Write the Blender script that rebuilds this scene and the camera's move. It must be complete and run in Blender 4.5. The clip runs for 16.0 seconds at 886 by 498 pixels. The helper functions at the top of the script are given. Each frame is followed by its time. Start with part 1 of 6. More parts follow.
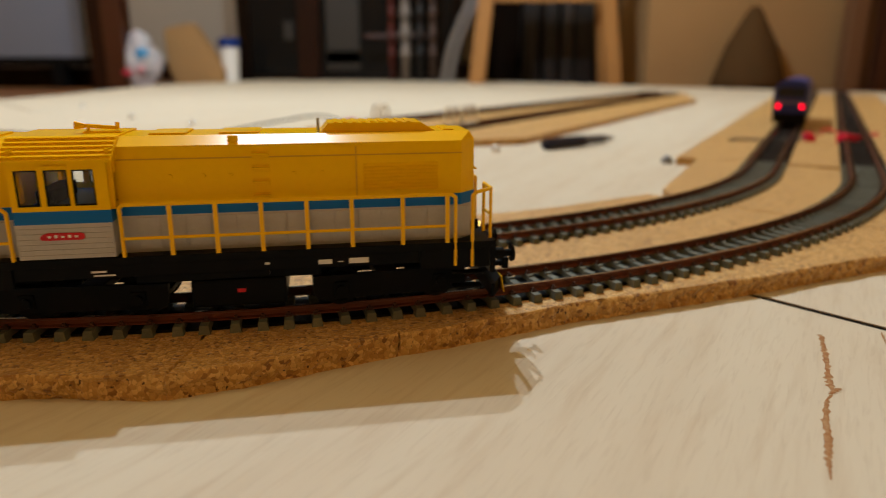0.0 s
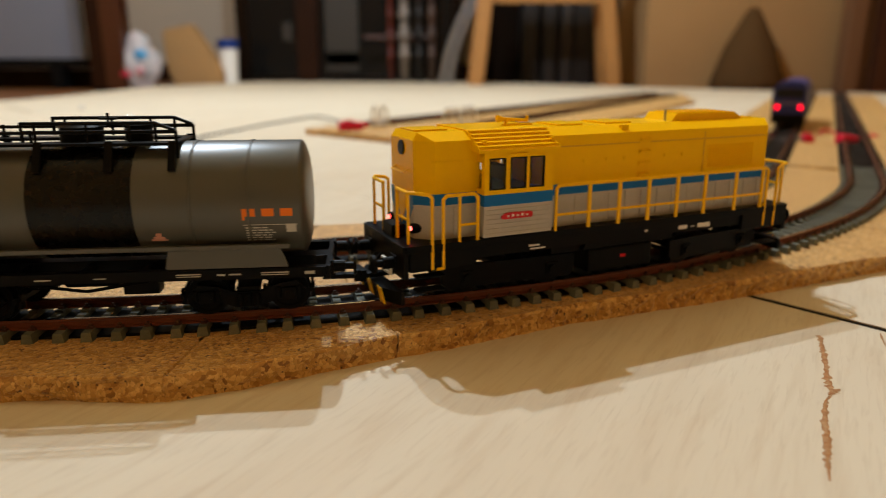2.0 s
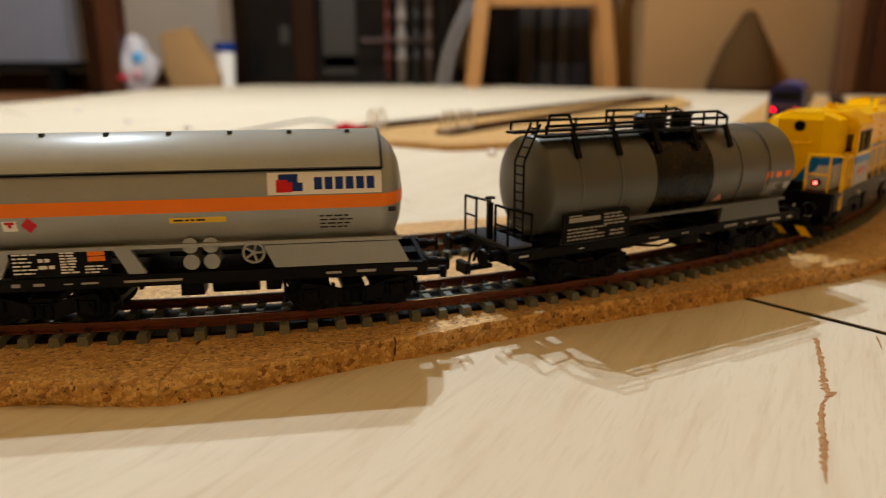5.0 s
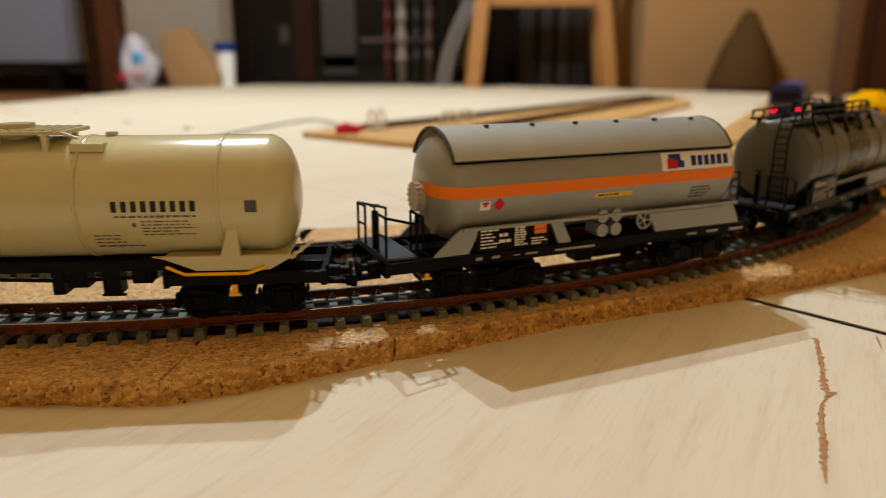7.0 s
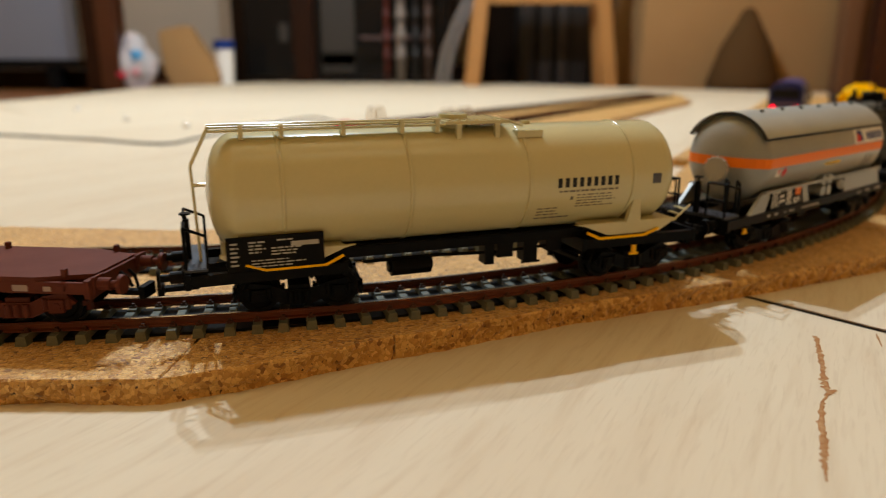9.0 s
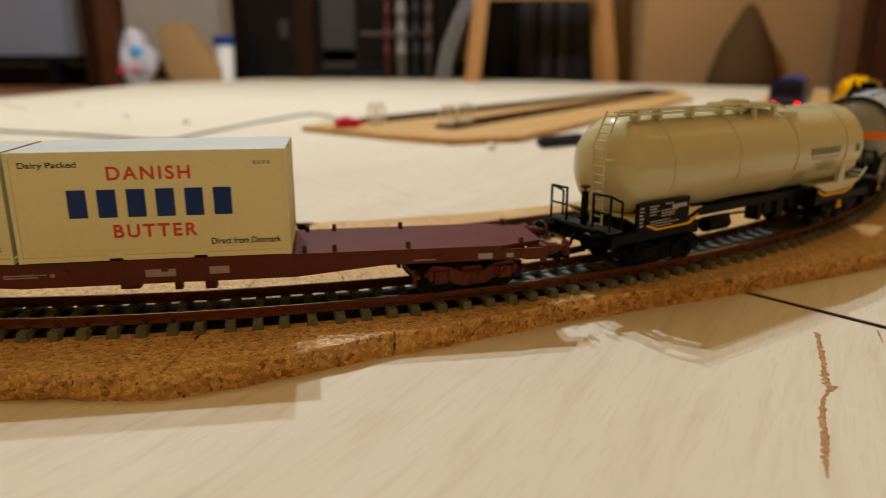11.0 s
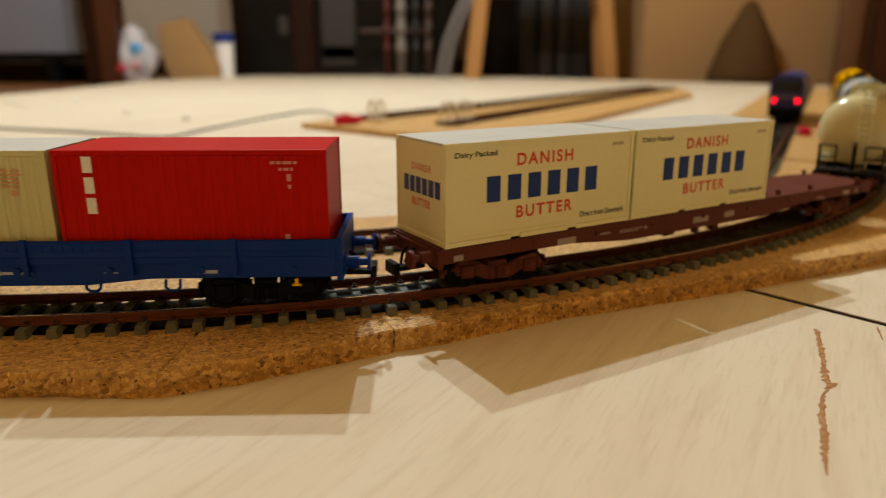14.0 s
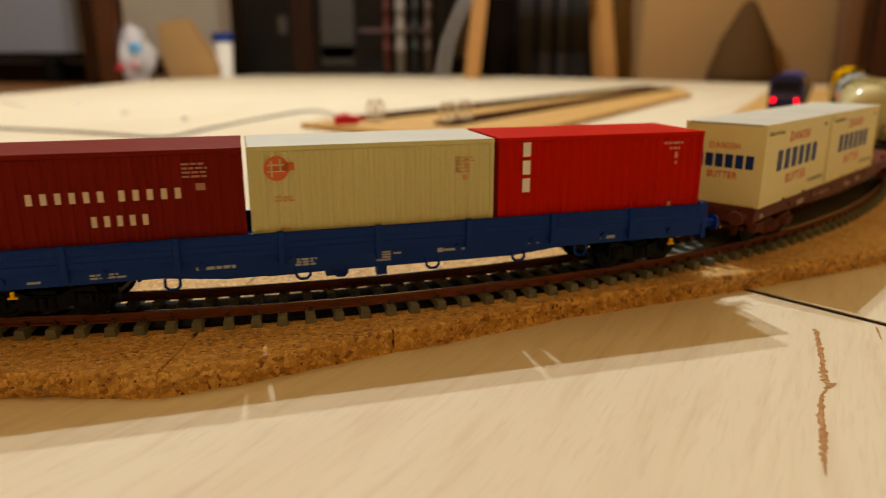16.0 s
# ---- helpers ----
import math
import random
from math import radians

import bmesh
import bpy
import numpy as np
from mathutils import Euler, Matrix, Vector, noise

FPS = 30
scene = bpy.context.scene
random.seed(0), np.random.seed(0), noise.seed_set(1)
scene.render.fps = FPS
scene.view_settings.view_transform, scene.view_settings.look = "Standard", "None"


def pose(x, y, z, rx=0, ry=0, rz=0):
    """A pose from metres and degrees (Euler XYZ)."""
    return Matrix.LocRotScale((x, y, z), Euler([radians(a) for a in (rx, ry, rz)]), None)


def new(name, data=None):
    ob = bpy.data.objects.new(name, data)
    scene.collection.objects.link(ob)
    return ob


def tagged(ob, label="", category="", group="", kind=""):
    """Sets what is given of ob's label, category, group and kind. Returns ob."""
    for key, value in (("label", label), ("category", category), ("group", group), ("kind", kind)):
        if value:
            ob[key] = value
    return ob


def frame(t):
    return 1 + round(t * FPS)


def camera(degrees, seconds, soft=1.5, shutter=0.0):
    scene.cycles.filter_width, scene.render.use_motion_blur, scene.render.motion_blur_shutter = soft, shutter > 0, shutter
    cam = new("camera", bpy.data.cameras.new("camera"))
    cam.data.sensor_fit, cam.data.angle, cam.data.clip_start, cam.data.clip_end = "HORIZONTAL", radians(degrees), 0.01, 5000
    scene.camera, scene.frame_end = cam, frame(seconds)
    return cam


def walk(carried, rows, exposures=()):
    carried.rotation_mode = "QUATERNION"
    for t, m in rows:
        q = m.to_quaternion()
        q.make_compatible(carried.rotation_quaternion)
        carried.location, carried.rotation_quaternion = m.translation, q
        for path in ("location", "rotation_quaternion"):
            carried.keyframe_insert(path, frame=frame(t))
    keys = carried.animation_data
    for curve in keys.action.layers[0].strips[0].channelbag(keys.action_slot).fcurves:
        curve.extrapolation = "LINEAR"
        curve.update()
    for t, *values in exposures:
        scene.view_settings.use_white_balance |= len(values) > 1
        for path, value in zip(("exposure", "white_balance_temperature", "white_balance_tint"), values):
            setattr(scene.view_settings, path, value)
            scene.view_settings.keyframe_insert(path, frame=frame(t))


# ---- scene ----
cam = camera(65.24, 16.0, soft=1.0, shutter=0.3)
cam.data.dof.use_dof = True
cam.data.dof.focus_distance = 0.174
cam.data.dof.aperture_fstop = 11.2

MM = 0.001
# seconds, eye x, y, z in millimetres, tilt below level, turn and lean in degrees
CAMERA_PATH = [
    (0.0, -0.26, -0.90, 74.98, 15.257, 0.300, 0.064),
    (0.5, -0.25, -0.91, 74.94, 15.236, 0.288, 0.048),
    (1.0, -0.15, -0.87, 74.92, 15.216, 0.281, 0.019),
    (1.5, -0.10, -0.78, 74.92, 15.200, 0.263, 0.011),
    (2.0, -0.13, -0.81, 74.97, 15.160, 0.228, 0.027),
    (2.5, -0.10, -0.84, 75.05, 15.119, 0.208, 0.006),
    (3.0, -0.08, -0.87, 75.07, 15.066, 0.154, -0.008),
    (3.5, -0.01, -0.93, 75.07, 14.990, 0.099, -0.012),
    (4.0, -0.00, -0.91, 75.14, 14.956, 0.048, -0.002),
    (6.5, 0.08, -0.75, 75.17, 14.933, 0.009, -0.006),
    (7.0, 0.06, -0.76, 75.16, 14.937, 0.008, -0.002),
    (7.5, 0.09, -0.70, 75.09, 14.950, 0.007, 0.002),
    (8.0, 0.11, -0.63, 75.02, 14.976, 0.000, -0.004),
    (8.5, 0.03, -0.51, 75.02, 15.030, -0.029, 0.005),
    (9.0, -0.02, -0.36, 74.98, 15.103, -0.054, 0.024),
    (11.5, -0.07, -0.09, 74.81, 15.454, -0.009, 0.014),
    (12.0, -0.04, -0.08, 74.84, 15.501, -0.006, 0.003),
    (12.5, -0.01, -0.01, 74.80, 15.549, -0.001, -0.002),
    (13.0, 0.03, 0.07, 74.73, 15.584, 0.001, -0.006),
    (13.5, 0.09, 0.15, 74.71, 15.620, 0.001, -0.008),
    (14.0, 0.14, 0.14, 74.74, 15.636, -0.008, -0.010),
    (14.5, 0.19, 0.15, 74.79, 15.651, -0.024, -0.015),
    (15.0, 0.18, 0.22, 74.83, 15.671, -0.040, -0.017),
    (15.5, 0.18, 0.20, 74.89, 15.676, -0.053, -0.021),
    (16.0, 0.18, 0.14, 74.91, 15.669, -0.063, -0.028),
]
walk(cam, [(t, pose(x * MM, y * MM, z * MM, 90 - tilt, 0, turn) @ pose(0, 0, 0, 0, 0, lean))
           for t, x, y, z, tilt, turn, lean in CAMERA_PATH],
     exposures=[(0.0, -0.13, 6500, 10), (1.5, 0.01, 6500, 10), (4.0, 0.17, 6500, 10), (6.5, 0.14, 6500, 10), (9.0, 0.12, 6500, 10),
                (11.5, -0.01, 6500, 10), (12.6, -0.01, 6500, 10), (14.0, 0.02, 7100, 10), (16.0, 0.12, 7650, 10)])

# ---- light: two white bulbs of one ceiling lamp, bounced warm by tinted unseen walls ----
scene.view_settings.exposure = 0.0
world = bpy.data.worlds.new("evening")
world.use_nodes = True
world.node_tree.nodes["Background"].inputs[0].default_value = (1.0, 0.8, 0.6, 1)
world.node_tree.nodes["Background"].inputs[1].default_value = 0.02
scene.world = world


def bulb(name, x, y, z, watts, size, colour):
    lamp = bpy.data.lights.new(name, "POINT")
    lamp.energy, lamp.shadow_soft_size, lamp.color = watts, size, colour
    new(name, lamp).matrix_basis = pose(x, y, z)


COOL = (0.76, 0.905, 1.045)
bulb("ceiling_bulb", -0.362, 1.066, 1.413, 53.5, 0.013, COOL)
bulb("ceiling_bulb", -0.252, 1.287, 1.413, 46, 0.013, COOL)


# ---- materials ----
def colour4(c):
    return (c[0], c[1], c[2], 1)


def mat(name, base, rough=0.5, metal=0.0, grain=0.0, grain_size=0.001, stain=0.0, stain_size=0.02,
        bump=0.0, bump_size=0.0005, coat=0.0, other=None, island=0.0, spec=0.28, speck=None):
    """A painted or plain surface with grain, stains and fine relief at real size."""
    m = bpy.data.materials.new(name)
    m.use_nodes = True
    nt = m.node_tree
    b = nt.nodes["Principled BSDF"]
    b.inputs["Roughness"].default_value = rough
    b.inputs["Metallic"].default_value = metal
    b.inputs["Coat Weight"].default_value = coat
    b.inputs["Specular IOR Level"].default_value = spec
    geo = nt.nodes.new("ShaderNodeTexCoord")
    cur = nt.nodes.new("ShaderNodeRGB")
    cur.outputs[0].default_value = colour4(base)
    out = cur.outputs[0]
    for amount, size, detail, tint in ((grain, grain_size, 3, speck), (stain, stain_size, 5, other)):
        if amount <= 0:
            continue
        n = nt.nodes.new("ShaderNodeTexNoise")
        n.inputs["Scale"].default_value = 1 / size
        n.inputs["Detail"].default_value = detail
        nt.links.new(geo.outputs["Object"], n.inputs["Vector"])
        ramp = nt.nodes.new("ShaderNodeMapRange")
        ramp.inputs[1].default_value, ramp.inputs[2].default_value = 0.35, 0.7
        ramp.inputs[3].default_value, ramp.inputs[4].default_value = 0.0, amount
        nt.links.new(n.outputs["Fac"], ramp.inputs[0])
        mx = nt.nodes.new("ShaderNodeMixRGB")
        nt.links.new(ramp.outputs[0], mx.inputs[0])
        nt.links.new(out, mx.inputs[1])
        mx.inputs[2].default_value = colour4(tint or [v * 0.55 for v in base])
        out = mx.outputs[0]
        rr = nt.nodes.new("ShaderNodeMapRange")
        rr.inputs[3].default_value, rr.inputs[4].default_value = rough * 0.9, min(1, rough * 1.2)
        nt.links.new(n.outputs["Fac"], rr.inputs[0])
        nt.links.new(rr.outputs[0], b.inputs["Roughness"])
    if island > 0:
        info = nt.nodes.new("ShaderNodeObjectInfo")
        hs = nt.nodes.new("ShaderNodeHueSaturation")
        mr = nt.nodes.new("ShaderNodeMapRange")
        mr.inputs[3].default_value, mr.inputs[4].default_value = 1 - island, 1 + island
        nt.links.new(info.outputs["Random"], mr.inputs[0])
        nt.links.new(mr.outputs[0], hs.inputs["Value"])
        nt.links.new(out, hs.inputs["Color"])
        out = hs.outputs[0]
    nt.links.new(out, b.inputs["Base Color"])
    if bump > 0:
        n = nt.nodes.new("ShaderNodeTexNoise")
        n.inputs["Scale"].default_value = 1 / bump_size
        n.inputs["Detail"].default_value = 4
        nt.links.new(geo.outputs["Object"], n.inputs["Vector"])
        bp = nt.nodes.new("ShaderNodeBump")
        bp.inputs["Strength"].default_value = bump
        bp.inputs["Distance"].default_value = bump_size * 0.4
        nt.links.new(n.outputs["Fac"], bp.inputs["Height"])
        nt.links.new(bp.outputs[0], b.inputs["Normal"])
    return m


def glow(name, base, strength):
    m = bpy.data.materials.new(name)
    m.use_nodes = True
    b = m.node_tree.nodes["Principled BSDF"]
    b.inputs["Base Color"].default_value = colour4(base)
    b.inputs["Emission Color"].default_value = colour4(base)
    b.inputs["Emission Strength"].default_value = strength
    return m


def glass(name, tint=(0.9, 0.92, 0.92)):
    m = bpy.data.materials.new(name)
    m.use_nodes = True
    b = m.node_tree.nodes["Principled BSDF"]
    b.inputs["Base Color"].default_value = colour4(tint)
    b.inputs["Transmission Weight"].default_value = 1.0
    b.inputs["Roughness"].default_value = 0.03
    b.inputs["IOR"].default_value = 1.3
    return m


def cork_material():
    m = bpy.data.materials.new("cork_granulate")
    m.use_nodes = True
    nt = m.node_tree
    b = nt.nodes["Principled BSDF"]
    b.inputs["Roughness"].default_value = 0.62
    b.inputs["Sheen Weight"].default_value = 0.38
    b.inputs["Sheen Roughness"].default_value = 0.35
    tc = nt.nodes.new("ShaderNodeTexCoord")
    warp = nt.nodes.new("ShaderNodeTexNoise")
    warp.inputs["Scale"].default_value = 600
    add = nt.nodes.new("ShaderNodeMixRGB")
    add.blend_type = "ADD"
    add.inputs[0].default_value = 0.0016
    nt.links.new(tc.outputs["Object"], warp.inputs["Vector"])
    nt.links.new(tc.outputs["Object"], add.inputs[1])
    nt.links.new(warp.outputs["Color"], add.inputs[2])
    v = nt.nodes.new("ShaderNodeTexVoronoi")
    v.inputs["Scale"].default_value = 900
    nt.links.new(add.outputs[0], v.inputs["Vector"])
    sep = nt.nodes.new("ShaderNodeSeparateColor")
    nt.links.new(v.outputs["Color"], sep.inputs[0])
    ramp = nt.nodes.new("ShaderNodeValToRGB")
    e = ramp.color_ramp.elements
    e[0].position, e[0].color = 0.0, (0.24, 0.10, 0.025, 1)
    e[1].position, e[1].color = 1.0, (0.76, 0.48, 0.16, 1)
    for pos, c in ((0.12, (0.45, 0.225, 0.045, 1)), (0.55, (0.585, 0.325, 0.085, 1))):
        el = e.new(pos)
        el.color = c
    nt.links.new(sep.outputs[0], ramp.inputs[0])
    edge = nt.nodes.new("ShaderNodeTexVoronoi")
    edge.feature = "DISTANCE_TO_EDGE"
    edge.inputs["Scale"].default_value = 900
    nt.links.new(add.outputs[0], edge.inputs["Vector"])
    er = nt.nodes.new("ShaderNodeMapRange")
    er.inputs[1].default_value, er.inputs[2].default_value = 0.0, 0.06
    er.inputs[3].default_value, er.inputs[4].default_value = 0.42, 0.0
    nt.links.new(edge.outputs["Distance"], er.inputs[0])
    spots = nt.nodes.new("ShaderNodeTexNoise")
    spots.inputs["Scale"].default_value = 700
    spots.inputs["Detail"].default_value = 2
    nt.links.new(tc.outputs["Object"], spots.inputs["Vector"])
    sr = nt.nodes.new("ShaderNodeMapRange")
    sr.inputs[1].default_value, sr.inputs[2].default_value = 0.665, 0.71
    nt.links.new(spots.outputs["Fac"], sr.inputs[0])
    mx = nt.nodes.new("ShaderNodeMixRGB")
    nt.links.new(er.outputs[0], mx.inputs[0])
    nt.links.new(ramp.outputs[0], mx.inputs[1])
    mx.inputs[2].default_value = (0.20, 0.09, 0.025, 1)
    mx2 = nt.nodes.new("ShaderNodeMixRGB")
    nt.links.new(sr.outputs[0], mx2.inputs[0])
    nt.links.new(mx.outputs[0], mx2.inputs[1])
    mx2.inputs[2].default_value = (0.07, 0.03, 0.012, 1)
    nt.links.new(mx2.outputs[0], b.inputs["Base Color"])
    bp = nt.nodes.new("ShaderNodeBump")
    bp.inputs["Strength"].default_value = 1.0
    bp.inputs["Distance"].default_value = 0.00045
    nt.links.new(edge.outputs["Distance"], bp.inputs["Height"])
    nt.links.new(bp.outputs[0], b.inputs["Normal"])
    return m


def plywood_material():
    m = bpy.data.materials.new("birch_plywood")
    m.use_nodes = True
    nt = m.node_tree
    b = nt.nodes["Principled BSDF"]
    b.inputs["Roughness"].default_value = 0.58
    b.inputs["Specular IOR Level"].default_value = 0.12
    tc = nt.nodes.new("ShaderNodeTexCoord")
    mp = nt.nodes.new("ShaderNodeMapping")
    turn = nt.nodes.new("ShaderNodeMapping")
    turn.inputs["Rotation"].default_value = (0, 0, radians(30))
    mp.inputs["Scale"].default_value = (1.0, 0.10, 1.0)
    nt.links.new(tc.outputs["Object"], turn.inputs["Vector"])
    nt.links.new(turn.outputs[0], mp.inputs["Vector"])
    out = None
    base = (0.63, 0.555, 0.425)
    for scale, lo, hi, amount, tint in ((30, 0.42, 0.75, 0.38, (0.52, 0.40, 0.265)), (230, 0.5, 0.75, 0.30, (0.44, 0.31, 0.185)),
                                        (800, 0.52, 0.75, 0.2, (0.34, 0.23, 0.14))):
        n = nt.nodes.new("ShaderNodeTexNoise")
        n.inputs["Scale"].default_value = scale
        n.inputs["Detail"].default_value = 4
        n.inputs["Distortion"].default_value = 0.6
        nt.links.new(mp.outputs[0], n.inputs["Vector"])
        r = nt.nodes.new("ShaderNodeMapRange")
        r.inputs[1].default_value, r.inputs[2].default_value, r.inputs[4].default_value = lo, hi, amount
        nt.links.new(n.outputs["Fac"], r.inputs[0])
        mx = nt.nodes.new("ShaderNodeMixRGB")
        nt.links.new(r.outputs[0], mx.inputs[0])
        if out is None:
            mx.inputs[1].default_value = colour4(base)
        else:
            nt.links.new(out, mx.inputs[1])
        mx.inputs[2].default_value = colour4(tint)
        out = mx.outputs[0]
    nt.links.new(out, b.inputs["Base Color"])
    bp = nt.nodes.new("ShaderNodeBump")
    bp.inputs["Strength"].default_value = 0.12
    bp.inputs["Distance"].default_value = 0.0002
    nt.links.new(n.outputs["Fac"], bp.inputs["Height"])
    nt.links.new(bp.outputs[0], b.inputs["Normal"])
    return m


CORK = cork_material()
PLY = plywood_material()
RAIL_RUST = mat("rail_brown", (0.145, 0.040, 0.018), 0.45, grain=0.4, grain_size=0.0008, stain=0.4, stain_size=0.01)
RAIL_TOP = mat("rail_steel", (0.62, 0.56, 0.50), 0.22, 1.0, grain=0.2, grain_size=0.0006)
SLEEPER = mat("sleeper_concrete", (0.155, 0.165, 0.135), 0.75, grain=0.35, grain_size=0.0006, bump=0.3, bump_size=0.0003, island=0.14)
CLIP = mat("sleeper_clip", (0.07, 0.028, 0.016), 0.5)
BLACK = mat("black_plastic", (0.0045, 0.0045, 0.005), 0.36, spec=0.06, grain=0.3, grain_size=0.001, other=(0.008, 0.0076, 0.007), stain=0.4, stain_size=0.008)
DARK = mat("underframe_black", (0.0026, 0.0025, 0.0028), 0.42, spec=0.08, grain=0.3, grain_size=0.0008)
STEEL = mat("wheel_steel", (0.45, 0.43, 0.40), 0.3, 1.0)
YELLOW = mat("loco_yellow", (0.93, 0.53, 0.0), 0.2, spec=0.065, grain=0.05, grain_size=0.0012, stain=0.05, stain_size=0.012, other=(0.80, 0.40, 0.0))
RAILING = mat("railing_yellow", (0.93, 0.52, 0.002), 0.35, spec=0.2)
BLUE = mat("loco_blue", (0.001, 0.13, 0.42), 0.35, spec=0.2)
LIGHTGREY = mat("loco_grey", (0.50, 0.47, 0.45), 0.5, grain=0.15, stain=0.2, stain_size=0.008, other=(0.36, 0.34, 0.33))
RED = mat("red_paint", (0.55, 0.006, 0.012), 0.4)
WHITE = mat("white_print", (0.78, 0.76, 0.72), 0.5)
ORANGE = mat("orange_paint", (0.85, 0.19, 0.004), 0.45)
GREY_TANK = mat("dark_grey_tank", (0.072, 0.075, 0.067), 0.33, spec=0.5, grain=0.05, stain=0.06, stain_size=0.012, other=(0.065, 0.064, 0.058))
BLACK_BAND = mat("black_band", (0.0025, 0.0024, 0.0022), 0.26, spec=0.2, grain=0.2, grain_size=0.002)
SILVER = mat("silver_grey_tank", (0.29, 0.30, 0.285), 0.3, 0.2, spec=0.5, grain=0.1, stain=0.2, stain_size=0.015)
CREAM = mat("cream_tank", (0.55, 0.505, 0.29), 0.17, spec=0.6, grain=0.05, stain=0.04, stain_size=0.015, other=(0.48, 0.41, 0.20))
BUTTER = mat("butter_cream", (0.76, 0.725, 0.42), 0.5, grain=0.08, stain=0.12, stain_size=0.02, other=(0.70, 0.61, 0.30))
ROOFGREY = mat("container_roof_grey", (0.52, 0.53, 0.49), 0.5, stain=0.2, stain_size=0.02)
WAGON_BROWN = mat("wagon_brown", (0.115, 0.031, 0.021), 0.5, spec=0.1, grain=0.2, stain=0.25, stain_size=0.012, other=(0.07, 0.02, 0.016))
WAGON_BLUE = mat("wagon_blue", (0.0012, 0.030, 0.235), 0.35, spec=0.12, grain=0.1, stain=0.2, stain_size=0.01, other=(0.001, 0.024, 0.18))
DSR_RED = mat("container_red", (0.48, 0.008, 0.003), 0.42, spec=0.05, grain=0.08, stain=0.15, stain_size=0.02)
MAROON = mat("container_maroon", (0.17, 0.009, 0.004), 0.45, spec=0.06, grain=0.1, stain=0.15, stain_size=0.02)
BOX_CREAM = mat("container_cream", (0.59, 0.58, 0.30), 0.5, grain=0.1, stain=0.12, stain_size=0.02)
PRINT_BLUE = mat("print_blue", (0.003, 0.028, 0.17), 0.5)
PRINT_RED = mat("print_red", (0.60, 0.06, 0.025), 0.5)
PRINT_BLACK = mat("print_black", (0.012, 0.011, 0.01), 0.5)
WINDOW = glass("cab_glass")
DARK_SLEEPER = mat("dark_wood_sleeper", (0.022, 0.016, 0.012), 0.75, grain=0.3, grain_size=0.0008, island=0.2)
HEADLAMP = glow("headlamp_warm", (1.0, 0.66, 0.16), 3)
TAIL = glow("tail_light_red", (1.0, 0.0, 0.02), 5)
LOCO_TAIL = glow("bright_tail_light_red", (1.0, 0.07, 0.05), 9)
NORTH_WALL = mat("grey_beige_wall_paint", (0.44, 0.375, 0.30), 0.85, grain=0.05, stain=0.1, stain_size=0.4, bump=0.1, bump_size=0.004)
# ochre of the unseen walls and ceiling is added to warm the bounced light
WALL = mat("warm_bounce_wall_paint", (0.76, 0.46, 0.165), 0.85, grain=0.05, stain=0.1, stain_size=0.4, bump=0.1, bump_size=0.004)
CEIL = mat("warm_bounce_ceiling_paint", (0.92, 0.67, 0.33), 0.9, stain=0.05, stain_size=0.5)
FLOOR = mat("parquet", (0.20, 0.085, 0.03), 0.35, grain=0.3, grain_size=0.01, stain=0.3, stain_size=0.15)
WALNUT = mat("dark_walnut", (0.022, 0.008, 0.004), 0.35, spec=0.1, grain=0.4, grain_size=0.01, stain=0.3, stain_size=0.06)
OAK = mat("oak_stool", (0.42, 0.20, 0.062), 0.4, grain=0.25, grain_size=0.006, stain=0.2, stain_size=0.05)
CARD = mat("cardboard", (0.38, 0.215, 0.085), 0.85, grain=0.1, grain_size=0.004, stain=0.15, stain_size=0.15)
SCREEN = mat("grey_panel", (0.165, 0.18, 0.225), 0.35, stain=0.1, stain_size=0.2)
CABINET = mat("dark_cabinet", (0.009, 0.0045, 0.0025), 0.3, spec=0.06, grain=0.3, grain_size=0.02)


# ---- mesh helpers, all in millimetres ----
def box(bm, x0, x1, y0, y1, z0, z1, bevel=0.0, index=0):
    m = Matrix.LocRotScale(((x0 + x1) / 2, (y0 + y1) / 2, (z0 + z1) / 2), None, (abs(x1 - x0), abs(y1 - y0), abs(z1 - z0)))
    r = bmesh.ops.create_cube(bm, size=1, matrix=m)
    faces = {f for v in r["verts"] for f in v.link_faces}
    for f in faces:
        f.material_index = index
    if bevel > 0:
        edges = list({e for v in r["verts"] for e in v.link_edges})
        bmesh.ops.bevel(bm, geom=edges, offset=bevel, segments=2, profile=0.6, affect="EDGES", clamp_overlap=True)


def rod(bm, p, q, r, seg=10, r2=None):
    p, q = Vector(p), Vector(q)
    d = q - p
    m = Matrix.Translation((p + q) / 2) @ d.to_track_quat("Z", "Y").to_matrix().to_4x4()
    bmesh.ops.create_cone(bm, cap_ends=True, segments=seg, radius1=r, radius2=r if r2 is None else r2, depth=d.length, matrix=m)


def bent(bm, pts, r, seg=8):
    """A round wire along points, with rounded joints."""
    for a, b in zip(pts[:-1], pts[1:]):
        rod(bm, a, b, r, seg)
    for a in pts[1:-1]:
        bmesh.ops.create_icosphere(bm, subdivisions=1, radius=r * 1.03, matrix=Matrix.Translation(a))


def prism(bm, outline, a, b, axis="x", index=0):
    """An outline pushed from a to b along an axis; outline in the other two axes, in xyz order."""
    def at(u, v, w):
        return {"x": (w, u, v), "y": (u, w, v), "z": (u, v, w)}[axis]
    lo = [bm.verts.new(at(u, v, a)) for u, v in outline]
    hi = [bm.verts.new(at(u, v, b)) for u, v in outline]
    n = len(outline)
    made = [bm.faces.new(lo[::-1]), bm.faces.new(hi)]
    for i in range(n):
        made.append(bm.faces.new((lo[i], lo[(i + 1) % n], hi[(i + 1) % n], hi[i])))
    for f in made:
        f.material_index = index
    bmesh.ops.recalc_face_normals(bm, faces=made)


